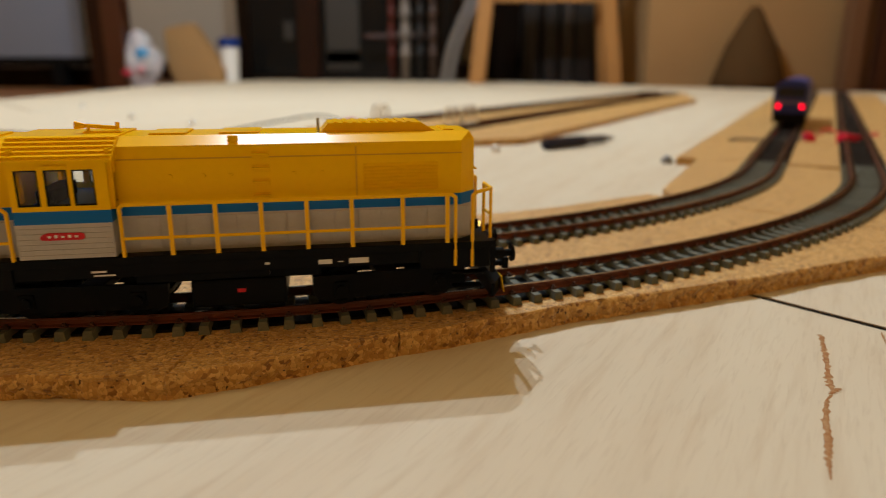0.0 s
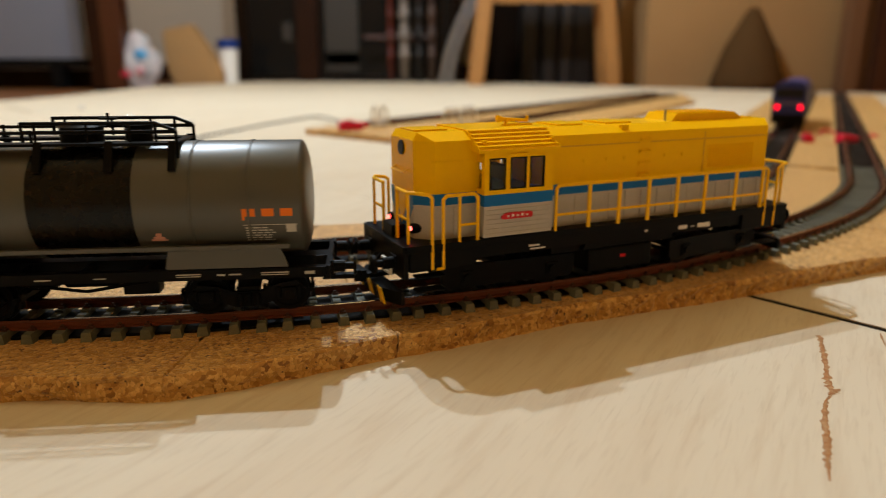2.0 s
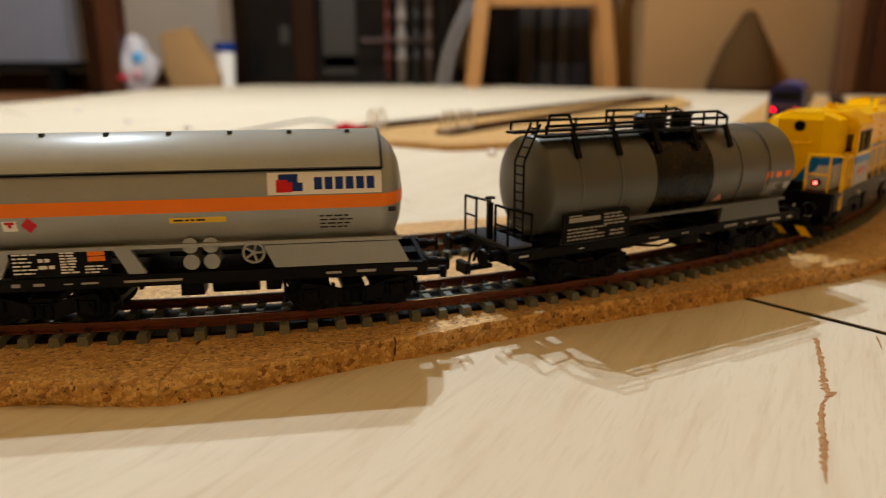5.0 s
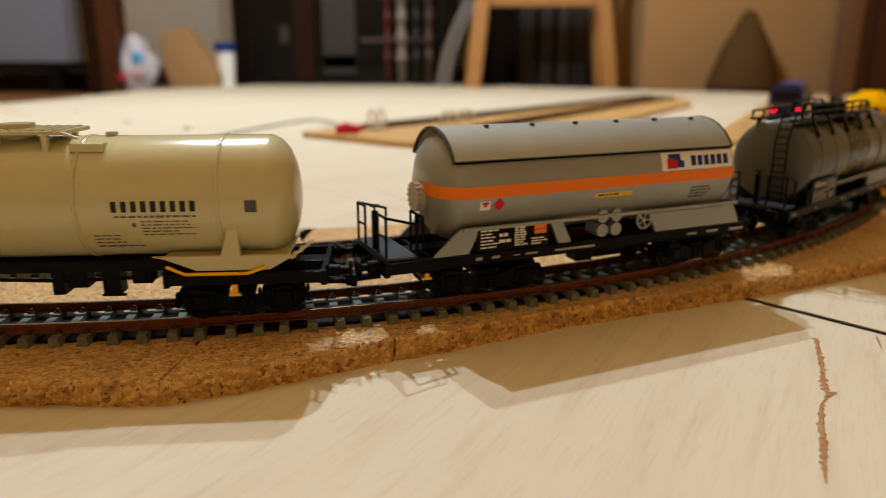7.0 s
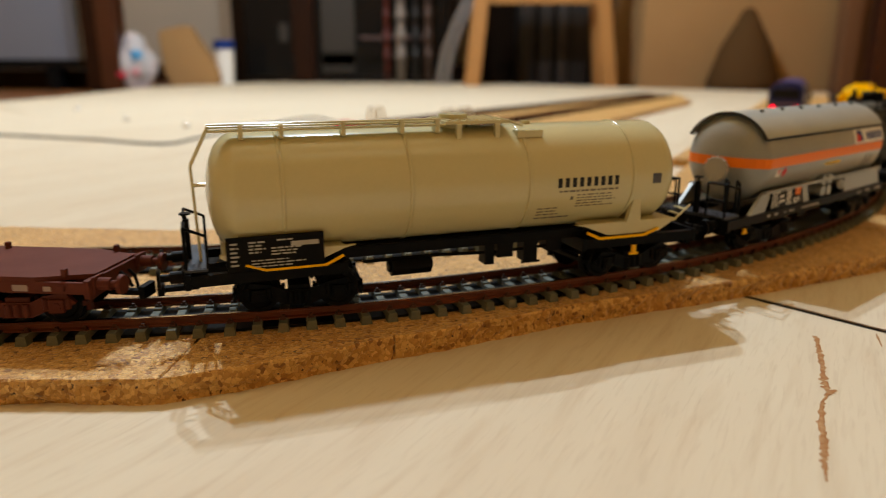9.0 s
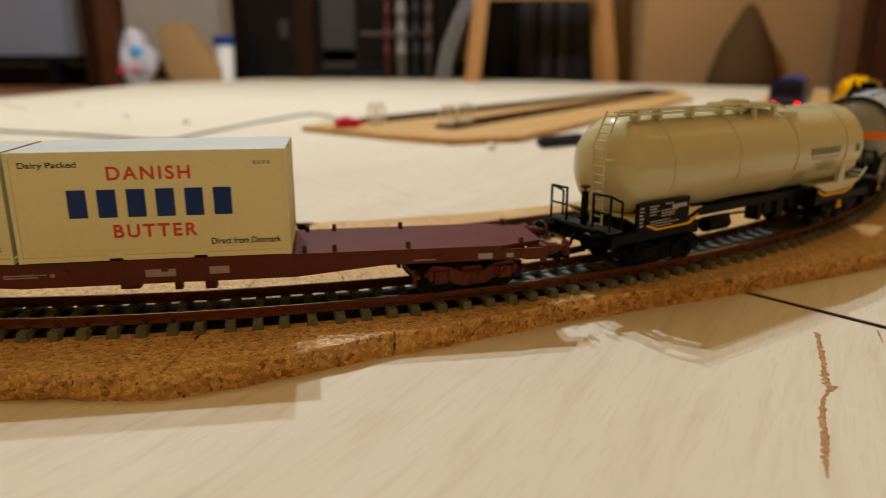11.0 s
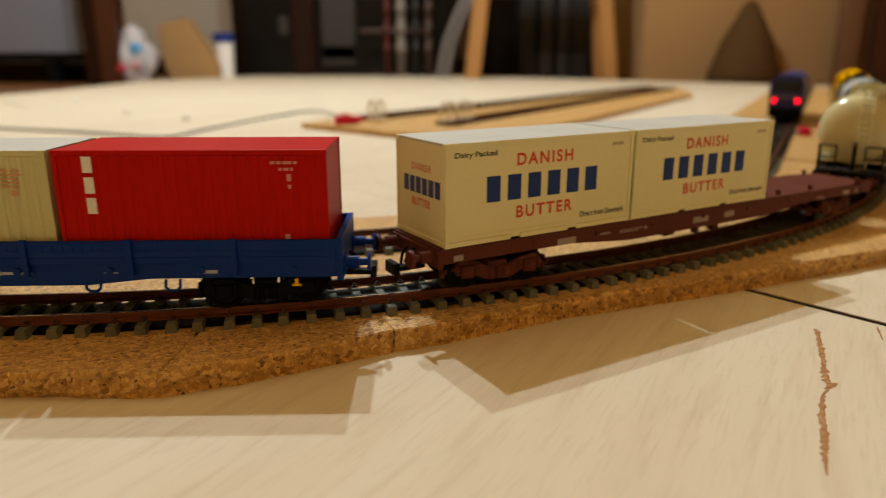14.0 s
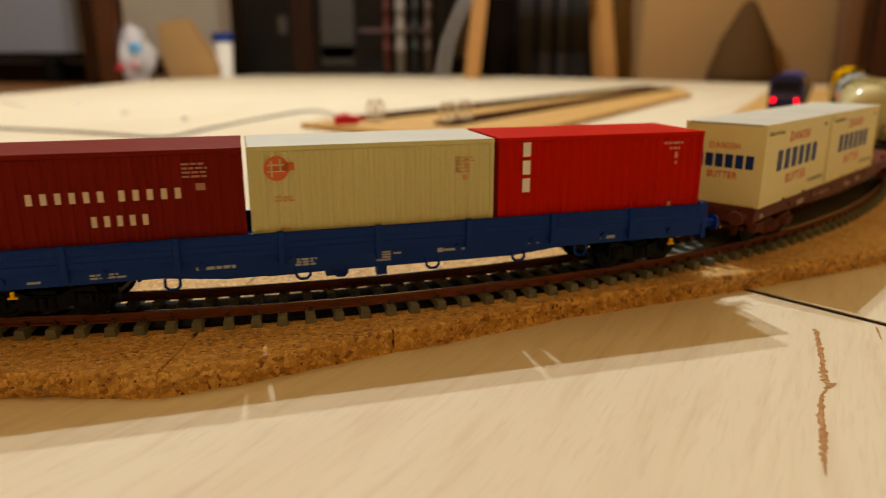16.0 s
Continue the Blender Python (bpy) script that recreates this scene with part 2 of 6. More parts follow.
def turned(bm, profile, cy, cz, seg=48, a0=0.0, a1=360.0):
    """A profile of (x, radius) turned round an axis along x; angles in degrees from straight up, towards -y."""
    full = abs(a1 - a0) >= 360
    n = seg if full else seg + 1
    rings = []
    for x, r in profile:
        ring = []
        for i in range(n):
            a = radians(a0 + (a1 - a0) * i / seg)
            ring.append(bm.verts.new((x, cy - r * math.sin(a), cz + r * math.cos(a))))
        rings.append(ring)
    for r0, r1 in zip(rings[:-1], rings[1:]):
        for i in range(seg):
            j = (i + 1) % n
            f = bm.faces.new((r0[i], r0[j], r1[j], r1[i]))
            f.smooth = True
    if full:
        for ring, flip in ((rings[0], False), (rings[-1], True)):
            bm.faces.new(ring[::-1] if flip else ring)
    bmesh.ops.recalc_face_normals(bm, faces=bm.faces[:])


def finish(bm, name, *materials):
    me = bpy.data.meshes.new(name)
    bmesh.ops.scale(bm, vec=(MM, MM, MM), verts=bm.verts[:])
    bm.to_mesh(me)
    bm.free()
    for m in materials:
        me.materials.append(m)
    return me


def part(name, bm, material, parent, label=""):
    mats = material if isinstance(material, (list, tuple)) else (material,)
    ob = new(name, finish(bm, name, *mats))
    ob.parent = parent
    return tagged(ob, label)


def each_piece(name, bm, material, parent):
    """The loose pieces of a bmesh as parts of their own."""
    left = set(bm.faces)
    while left:
        todo, island = [left.pop()], []
        while todo:
            f = todo.pop()
            island.append(f)
            for e in f.edges:
                for g in e.link_faces:
                    if g in left:
                        left.remove(g)
                        todo.append(g)
        one, at = bmesh.new(), {}
        for f in sorted(island, key=lambda f: f.index):
            for v in f.verts:
                if v not in at:
                    at[v] = one.verts.new(v.co)
            one.faces.new([at[v] for v in f.verts])
        part(name, one, material, parent)
    bm.free()


def thing(name, label, category, group="", kind=""):
    return tagged(new(name), label, category, group, kind)


def solid(name, bm, material, label, category, group="", kind=""):
    mats = material if isinstance(material, (list, tuple)) else (material,)
    return tagged(new(name, finish(bm, name, *mats)), label, category, group, kind)


# ---- the two tracks: one bend, then a straight ----
CX, CY, RADIUS, BEND_START, BEND_END = -142.6, 617.5, 444.6, -1.95, -0.491
RAIL_Z = 10.8
STRAIGHT_FROM = -0.375
CORK_Z = 6.0


def on_track(s, radius=RADIUS):
    """Place on a track at s (angle of the bend; past its end s goes on along the straight)."""
    a = max(BEND_START, min(s, BEND_END))
    x, y = CX + radius * math.cos(a), CY + radius * math.sin(a)
    rest = (s - a) * RADIUS
    return Vector((x - math.sin(a) * rest, y + math.cos(a) * rest, 0)), a + math.pi / 2


def sleeper_mesh(body):
    bm = bmesh.new()
    # concrete body, waisted in the middle
    for y0, y1, h in ((-13.4, -4.5, 2.45), (-4.5, 4.5, 1.9), (4.5, 13.4, 2.45)):
        lo = [(-1.5, y0), (1.5, y0), (1.5, y1), (-1.5, y1)]
        hi = [(-1.1, y0 + (0.25 if y0 < -5 else 0)), (1.1, y0 + (0.25 if y0 < -5 else 0)), (1.1, y1 - (0.25 if y1 > 5 else 0)), (-1.1, y1 - (0.25 if y1 > 5 else 0))]
        a = [bm.verts.new((x, y, 0)) for x, y in lo]
        b = [bm.verts.new((x, y, h)) for x, y in hi]
        fs = [bm.faces.new(b)] + [bm.faces.new((a[i], a[(i + 1) % 4], b[(i + 1) % 4], b[i])) for i in range(4)]
        bmesh.ops.recalc_face_normals(bm, faces=fs)
    for c in (-8.25, 8.25):
        for side in (-1, 1):
            box(bm, -0.85, 0.85, c + side * 1.0, c + side * 2.3, 2.3, 3.0, 0, 1)
            box(bm, -0.4, 0.4, c + side * 1.1, c + side * 1.9, 3.0, 3.6, 0, 1)
    return finish(bm, "sleeper", body, CLIP)


def rail_mesh(radius, offset, s0, s1):
    prof = [(-1.1, 2.2), (1.1, 2.2), (1.1, 2.55), (0.3, 2.9), (0.3, 4.0), (0.55, 4.25), (0.55, 4.7), (0.4, 4.8), (-0.4, 4.8), (-0.55, 4.7), (-0.55, 4.25), (-0.3, 4.0), (-0.3, 2.9), (-1.1, 2.55)]
    bm = bmesh.new()
    rings = []
    steps = int((s1 - s0) * 60)
    for i in range(steps + 1):
        s = s0 + (s1 - s0) * i / steps
        p, head = on_track(s, radius)
        n = Vector((math.sin(head), -math.cos(head), 0))
        rings.append([bm.verts.new((p + n * (offset + u)) + Vector((0, 0, CORK_Z + v))) for u, v in prof])
    k = len(prof)
    for a, b in zip(rings[:-1], rings[1:]):
        for i in range(k):
            f = bm.faces.new((a[i], a[(i + 1) % k], b[(i + 1) % k], b[i]))
            f.material_index = 1 if i in (6, 7, 8) else 0
    bmesh.ops.recalc_face_normals(bm, faces=bm.faces[:])
    return finish(bm, "rail", RAIL_RUST, RAIL_TOP)


def model_track(name, radius, label, phase):
    track = thing(name, label, "model railway track", "tracks on the cork bed")
    s0, s1 = -3.6, 2.6
    for offset in (-8.25, 8.25):
        ob = new("rail", rail_mesh(radius, offset, s0, s1))
        ob.parent = track
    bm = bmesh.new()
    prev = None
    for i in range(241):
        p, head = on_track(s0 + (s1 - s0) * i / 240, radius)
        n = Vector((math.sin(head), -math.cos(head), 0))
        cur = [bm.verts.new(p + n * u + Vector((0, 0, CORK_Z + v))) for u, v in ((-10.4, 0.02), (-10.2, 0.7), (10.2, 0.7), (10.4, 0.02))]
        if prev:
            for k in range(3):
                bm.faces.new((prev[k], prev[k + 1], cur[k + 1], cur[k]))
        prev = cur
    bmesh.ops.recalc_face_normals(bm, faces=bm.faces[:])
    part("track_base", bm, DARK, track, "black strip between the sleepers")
    data, dark_data = sleeper_mesh(SLEEPER), sleeper_mesh(DARK_SLEEPER)
    far = bmesh.new()
    step = 0.0157 * RADIUS / radius
    count = 0
    s = phase + step * math.ceil((s0 - phase) / step)
    rnd = random.Random(int(radius))
    while s < s1:
        p, head = on_track(s, radius)
        m = Matrix.Translation((p + Vector((0, 0, CORK_Z))) * MM) @ Matrix.Rotation(head + rnd.uniform(-0.03, 0.03), 4, "Z")
        if s < 0.6 and count < 298:
            ob = new("sleeper", data if s < STRAIGHT_FROM else dark_data)
            ob.parent = track
            ob.matrix_basis = m
            count += 1
        else:
            q = Matrix.Translation(p + Vector((0, 0, CORK_Z))) @ Matrix.Rotation(head, 4, "Z")
            r = bmesh.ops.create_cube(far, size=1, matrix=q @ Matrix.LocRotScale((0, 0, 1.1), None, (2.8, 27, 2.2)))
        s += step
    tagged(part("sleeper_row", far, DARK_SLEEPER, track), kind="stuff")
    return track


# ---- room ----
def room():
    for name, b, m in (("floor", (-2400, 2400, -1500, 3420, -138, -18), FLOOR), ("ceiling", (-2400, 2400, -1500, 3420, 2440, 2540), CEIL),
                       ("wall_north", (-2500, 2500, 3420, 3540, -138, 2540), NORTH_WALL), ("wall_south", (-2500, 2500, -1620, -1500, -138, 2540), WALL),
                       ("wall_west", (-2520, -2400, -1500, 3420, -138, 2540), WALL), ("wall_east", (2400, 2520, -1500, 3420, -138, 2540), WALL)):
        bm = bmesh.new()
        box(bm, *b)
        tagged(new(name, finish(bm, name, m)), kind="structure", label={"floor": "brown parquet floor", "ceiling": "unseen ceiling tinted to warm the bounce light"}.get(name, "room wall, the unseen ones tinted to warm the bounce"))
    bm = bmesh.new()
    box(bm, -2400, 2400, 3402, 3420, -18, 62, 3)
    tagged(new("baseboard", finish(bm, "baseboard", WALNUT)), kind="structure", label="dark wooden baseboard")


# ---- plywood sheets with the seam between them ----
SEAM_N = Vector((0.756, 0.655))
SEAM_AT = 218.6


def clipped(poly, n, d):
    out = []
    for i, p in enumerate(poly):
        q = poly[(i + 1) % len(poly)]
        a, b = Vector(p).dot(n) - d, Vector(q).dot(n) - d
        if a <= 0:
            out.append(p)
        if a * b < 0:
            k = a / (a - b)
            out.append((p[0] + (q[0] - p[0]) * k, p[1] + (q[1] - p[1]) * k))
    return out


def boards():
    outline = [(-1500, -420), (1250, -420), (1750, 1000), (1080, 1686), (640, 2135), (-60, 2850), (-620, 2950), (-905, 2170), (-856, 1573), (-868, 1392), (-1500, 1100)]
    for poly in (clipped(outline, SEAM_N, SEAM_AT - 1.6), clipped(outline, -SEAM_N, -SEAM_AT - 1.6)):
        bm = bmesh.new()
        prism(bm, poly, -18, 0, "z")
        tagged(new("plywood_sheet", finish(bm, "plywood_sheet", PLY)), kind="structure", label="pale birch plywood sheet lying on the floor")
    # dark filler that shows in the joint
    bm = bmesh.new()
    u = Vector((0.655, -0.756))
    far, a, b = (SEAM_N * SEAM_AT + u * k for k in (-1200, -116, 700))
    n = SEAM_N * 1.57
    fill = bmesh.new()
    prism(fill, [(far + n)[:], (far - n)[:], (a - n)[:], (a + n)[:]], -17.5, -0.1, "z")
    tagged(new("plywood_strip", finish(fill, "plywood_strip", PLY)), kind="structure", label="pale plywood strip closing the joint past the tracks")
    prism(bm, [(a + n)[:], (a - n)[:], (b - n)[:], (b + n)[:]], -17.5, -0.35, "z")
    tagged(new("joint_filler", finish(bm, "joint_filler", DARK)), kind="structure", label="dark open joint between plywood sheets")


def cork_sheet(name, outline, z, label, step=2.2, rough=0.7, seed=1):
    """A cut cork sheet with crumbly sides: outline in millimetres, counter-clockwise."""
    rnd = random.Random(seed)
    ring = []
    for i, p in enumerate(outline):
        q = outline[(i + 1) % len(outline)]
        d = math.hypot(q[0] - p[0], q[1] - p[1])
        k = max(1, int(d / step))
        for j in range(k):
            ring.append((p[0] + (q[0] - p[0]) * j / k, p[1] + (q[1] - p[1]) * j / k))
    bm = bmesh.new()
    cx = sum(p[0] for p in ring) / len(ring)
    levels = [0.0, 0.2, 0.45, 0.7, 0.93, 1.0]
    rows = []
    rim = [rnd.uniform(-rough, rough) * 0.5 for p in ring]
    for li, lv in enumerate(levels):
        row = []
        for i, p in enumerate(ring):
            a, b = ring[i - 1], ring[(i + 1) % len(ring)]
            t = Vector((b[0] - a[0], b[1] - a[1]))
            t = t.normalized() if t.length > 0 else Vector((1, 0))
            n = Vector((t.y, -t.x))
            w = rim[i] + (rnd.uniform(-rough, rough) * 0.7 if 0 < lv < 0.9 else 0) + noise.noise(Vector((p[0] * 0.05, p[1] * 0.05, lv * 2))) * rough * 1.6
            if lv == 1.0:
                w -= 0.35
            if lv == 0.0:
                w += 0.3
            row.append(bm.verts.new((p[0] + n.x * w, p[1] + n.y * w, z * lv + (rnd.uniform(-0.1, 0.1) if 0 < lv < 1 else 0))))
        rows.append(row)
    k = len(ring)
    for a, b in zip(rows[:-1], rows[1:]):
        for i in range(k):
            bm.faces.new((a[i], a[(i + 1) % k], b[(i + 1) % k], b[i]))
    top = bm.faces.new(rows[-1])
    bmesh.ops.triangulate(bm, faces=[top])
    bmesh.ops.recalc_face_normals(bm, faces=bm.faces[:])
    return solid(name, bm, CORK, label, "cork sheet", "cork under the tracks")


def along(radius, s0, s1, n):
    return [on_track(s0 + (s1 - s0) * i / n, radius)[0].to_2d()[:] for i in range(n + 1)]


def cork_beds():
    # main bed: crooked outer cuts, inner cut follows the inner track
    outer = [(-420, 195), (-330, 160), (-160, 143), (-101, 142), (-64, 142.5), (-46, 149), (-14, 167), (0, 172), (36, 191), (96, 215), (164, 246), (235, 300)]
    bed = outer[:-1] + [(201, 268)] + [(119, 352)] + [(108, 366), (57, 333), (26, 317), (-40, 296), (-115, 286), (-176, 292), (-260, 300), (-400, 350)]
    # cut across at two crooked butt joints
    west_n, west_d = Vector((0.9985, -0.0546)), Vector((0.9985, -0.0546)).dot(Vector((-64.2, 142)))
    east_n, east_d = Vector((0.919, 0.394)), Vector((0.919, 0.394)).dot(Vector((-12.0, 166.5)))
    middle = clipped(clipped(bed, east_n, east_d + 0.12), -west_n, -west_d + 0.15)
    for poly, seed in ((clipped(bed, west_n, west_d + 0.15), 3), (middle, 13), (clipped(bed, -east_n, -east_d + 0.12), 14)):
        cork_sheet("cork_sheet", poly, CORK_Z, "granulated brown cork sheet with crumbly cut edges under the tracks", seed=seed)
    cork_sheet("cork_sheet", [(202.2, 269), (240, 305), (335, 395), (184, 508), (122, 385), (120.2, 353)], CORK_Z,
               "granulated brown cork sheet with crumbly cut edges in the bend", seed=4)
    cork_sheet("cork_sheet", [(-423, 197), (-403, 352), (-1010, 600), (-1060, 450)], CORK_Z, "granulated brown cork sheet under the tracks", step=8, seed=12)
    # next pieces along the straight, butted with narrow gaps
    u = Vector((-math.sin(BEND_END), math.cos(BEND_END)))
    n = Vector((u.y, -u.x))
    base = Vector((249.6, 408.0))
    for k0, k1, seed in ((57, 194, 5), (197, 415, 6), (418, 800, 7), (803, 1260, 8)):
        pts = [base + u * k0 - n * 120, base + u * k0 + n * 62, base + u * k1 + n * 62, base + u * k1 - n * 120]
        cork_sheet("cork_sheet", [p[:] for p in pts], CORK_Z, "granulated brown cork sheet under the straight tracks", seed=seed)
    # bed of the siding
    cork_sheet("cork_sheet", [(-150, 742), (-55, 660), (5, 618), (70, 640), (455, 1290), (520, 1560), (470, 1640), (-60, 860)], CORK_Z,
               "tan cork strip carrying the unfinished siding", step=8, seed=9)


def siding():
    for p, q in (((-86, 775), (455, 1560)), ((2, 712), (478, 1500))):
        p, q = Vector(p), Vector(q)
        u = (q - p).normalized()
        head = math.atan2(u.y, u.x)
        track = thing("siding_track", "short unconnected siding track on a cork strip", "model railway track", "siding tracks")
        L = (q - p).length
        m = Matrix.Translation((p.x * MM, p.y * MM, CORK_Z * MM)) @ Matrix.Rotation(head, 4, "Z")
        track.matrix_basis = m
        for off in (-8.25, 8.25):
            bm = bmesh.new()
            box(bm, 0, L, off - 1.1, off + 1.1, 2.2, 2.6)
            box(bm, 0, L, off - 0.3, off + 0.3, 2.6, 4.1)
            box(bm, 0, L, off - 0.55, off + 0.55, 4.1, 4.8, 0.1)
            part("rail", bm, RAIL_RUST, track)
        bm = bmesh.new()
        box(bm, -1.4, 1.4, -13.5, 13.5, 0, 2.3, 0.3)
        data = finish(bm, "sleeper", DARK)
        for i in range(int(L / 7)):
            ob = new("sleeper", data)
            ob.parent = track
            ob.matrix_basis = pose((3 + i * 7) * MM, 0, 0)


# ---- lettering and small prints ----
def flat_text(text, width, height, x, y, z, material, parent, name="lettering", label="", side=-1, space=1.0, bold=0.016):
    """Raised print standing on a side wall, from its lower left corner; side -1 reads from -y, side 2 from -x."""
    cu = bpy.data.curves.new("type", "FONT")
    cu.body, cu.size, cu.extrude, cu.offset = text, 1.0, 0.0, bold
    cu.space_character = space
    ob = bpy.data.objects.new("type", cu)
    scene.collection.objects.link(ob)
    me = bpy.data.meshes.new_from_object(ob.evaluated_get(bpy.context.evaluated_depsgraph_get()))
    bpy.data.objects.remove(ob)
    co = np.zeros(len(me.vertices) * 3)
    me.vertices.foreach_get("co", co)
    co = co.reshape(-1, 3)
    lo, hi = co.min(0), co.max(0)
    u = (co[:, 0] - lo[0]) / (hi[0] - lo[0]) * width
    v = (co[:, 1] - lo[1]) / (hi[1] - lo[1]) * height
    if side == -1:
        co = np.stack([x + u, np.full(len(u), y), z + v], 1) * MM
    else:
        co = np.stack([np.full(len(u), x), y - u, z + v], 1) * MM
    me.vertices.foreach_set("co", co.ravel())
    me.materials.append(material)
    t = new(name, me)
    t.parent = parent
    return tagged(t, label)


def bars(bm, rects, y, thick=0.05):
    for x0, x1, z0, z1 in rects:
        box(bm, x0, x1, y - thick, y + thick, z0, z1)


def text_bars(x0, x1, z0, z1, rows, seed=0, fill=0.75):
    rnd = random.Random(seed)
    out = []
    step = (z1 - z0) / rows
    for i in range(rows):
        x = x0
        end = x1 - rnd.uniform(0, 0.35) * (x1 - x0)
        while x < end - 0.3:
            w = rnd.uniform(0.8, 2.4)
            out.append((x, min(end, x + w), z0 + i * step + step * (1 - fill) / 2, z0 + i * step + step * (1 + fill) / 2))
            x += w + 0.4
    return out


def letter_blocks(n, x0, x1, z0, z1, gap=0.5):
    w = (x1 - x0) / n
    return [(x0 + i * w, x0 + (i + 1 - gap) * w, z0, z1) for i in range(n)]


def curved_rects(bm, rects, r, cz, lift=0.06):
    """Prints that lie on a tank's near side; rects in x and z."""
    for x0, x1, z0, z1 in rects:
        a0, a1 = (math.acos(max(-1, min(1, (z - cz) / r))) for z in (z0, z1))
        k = max(1, int(abs(a1 - a0) / 0.08))
        prev = None
        for i in range(k + 1):
            a = a0 + (a1 - a0) * i / k
            y, z = -(r + lift) * math.sin(a), cz + (r + lift) * math.cos(a)
            cur = (bm.verts.new((x0, y, z)), bm.verts.new((x1, y, z)))
            if prev:
                bm.faces.new((prev[0], prev[1], cur[1], cur[0]))
            prev = cur


# ---- running gear ----
WHEELS = []


def wheelset_mesh(r=5.3):
    bm = bmesh.new()
    for s in (-1, 1):
        rod(bm, (0, s * 7.1, 0), (0, s * 7.7, 0), r + 0.55, 28)
        rod(bm, (0, s * 7.7, 0), (0, s * 9.7, 0), r, 28)
        rod(bm, (0, s * 9.7, 0), (0, s * 10.0, 0), r * 0.8, 24, r * 0.72)
        for k in range(6):
            a = k * math.pi / 3
            box(bm, -0.25 + 2.3 * math.cos(a), 0.25 + 2.3 * math.cos(a), s * 10.0 - 0.1, s * 10.0 + 0.12, -0.25 + 2.3 * math.sin(a), 0.25 + 2.3 * math.sin(a))
    rod(bm, (0, -11.2, 0), (0, 11.2, 0), 0.9, 12)
    return finish(bm, "wheelset", DARK, STEEL)


def bogie_mesh(base, material, style, y=11.6):
    bm = bmesh.new()
    h = base / 2
    for s in (-1, 1):
        ya, yb = s * y - 0.7, s * y + 0.7
        if style == "solid":
            prism(bm, [(-h - 7.5, 4.2), (-h - 6, 2.6), (h + 6, 2.6), (h + 7.5, 4.2), (h + 7.5, 9.2), (-h - 7.5, 9.2)], ya, yb, "y")
            for k in (-h, h):
                box(bm, k - 2, k + 2, s * y + s * 0.7 - 0.5, s * y + s * 0.7 + 0.5, 3.4, 7.4, 0.3)
                rod(bm, (k, s * y, 5.3), (k, s * (y + 1.9), 5.3), 1.3, 14)
        else:
            prism(bm, [(-h - 4.5, 6.0), (-h - 2, 4.2), (-h + 2.2, 4.2), (-3.4, 2.4), (3.4, 2.4), (h - 2.2, 4.2), (h + 2, 4.2), (h + 4.5, 6.0), (h + 2, 8.8), (h - 3, 8.0), (3.5, 6.4),
                       (-3.5, 6.4), (-h + 3, 8.0), (-h - 2, 8.8)], ya, yb, "y")
            for k in (-h, h):
                box(bm, k - 1.9, k + 1.9, s * y - 0.4, s * y + s * 1.3 + 0.4 * s, 3.6, 7.2, 0.4)
                rod(bm, (k, s * y, 5.3), (k, s * (y + 2.0), 5.3), 1.2, 14)
                for w in (-2.7, 2.7):
                    rod(bm, (k + w, s * (y + 0.8), 4.6), (k + w, s * (y + 0.8), 7.4), 0.7, 10)
            for w in (-2.2, 0, 2.2):
                rod(bm, (w, s * (y + 0.6), 2.8), (w, s * (y + 0.6), 6.0), 0.9, 10)
            for k in (-h - 6.3, -h + 6.3, h - 6.3, h + 6.3):
                box(bm, k - 0.5, k + 0.5, s * 9.2, s * 7.4, 3.0, 7.0, 0.2)
    box(bm, -3, 3, -y, y, 5.2, 7.6, 0.4)
    box(bm, -h - 6.6, -h - 5.8, -y, y, 5.0, 6.2)
    box(bm, h + 5.8, h + 6.6, -y, y, 5.0, 6.2)
    return finish(bm, "bogie", material)


def bogies(car, half, base, material, style, y=11.6, label="", mid=0.0):
    me = bogie_mesh(base, material, style, y)
    wheel = wheelset_mesh()
    for s in (-1, 1):
        b = new("bogie", me)
        b.parent = car
        b.matrix_basis = pose((mid + s * half) * MM, 0, 0, 0, 0, math.degrees((mid + s * half) / RADIUS))
        tagged(b, label)
        for a in (-base / 2, base / 2):
            w = new("wheelset", wheel)
            w.parent = b
            WHEELS.append((w, a))


def buffers(car, x, z, s, material, y=10.1, reach=7.0):
    """Two buffers and the coupling on one end; s is the way the end faces."""
    for k in (-1, 1):
        bm = bmesh.new()
        rod(bm, (x, k * y, z), (x + s * reach * 0.55, k * y, z), 1.6, 16)
        rod(bm, (x + s * reach * 0.5, k * y, z), (x + s * reach * 0.9, k * y, z), 1.0, 14)
        rod(bm, (x + s * reach * 0.88, k * y, z), (x + s * reach, k * y, z), 2.6, 20, 2.3)
        box(bm, x - 0.2, x + s * 0.6, k * y - 2.2, k * y + 2.2, z - 2.2, z + 2.2, 0.2)
        part("buffer", bm, material, car)
    bm = bmesh.new()
    box(bm, x - s * 3, x + s * (reach + 0.8), -1.2, 1.2, 5.6, 7.0, 0.2)
    box(bm, x + s * (reach - 1), x + s * (reach + 0.8), -3.0, 3.0, 5.2, 8.6, 0.3)
    bent(bm, [(x, 0, z), (x + s * 2, 0, z - 1.5), (x + s * 3, 0, z - 4)], 0.5)
    part("coupling", bm, DARK, car, "black hook coupling")


def hose(car, x, s, y):
    bm = bmesh.new()
    bent(bm, [(x, y, 11), (x + s * 1.6, y, 9.5), (x + s * 2.2, y, 6.5), (x + s * 1.2, y, 4.4)], 0.45)
    part("brake_hose", bm, BLACK, car)


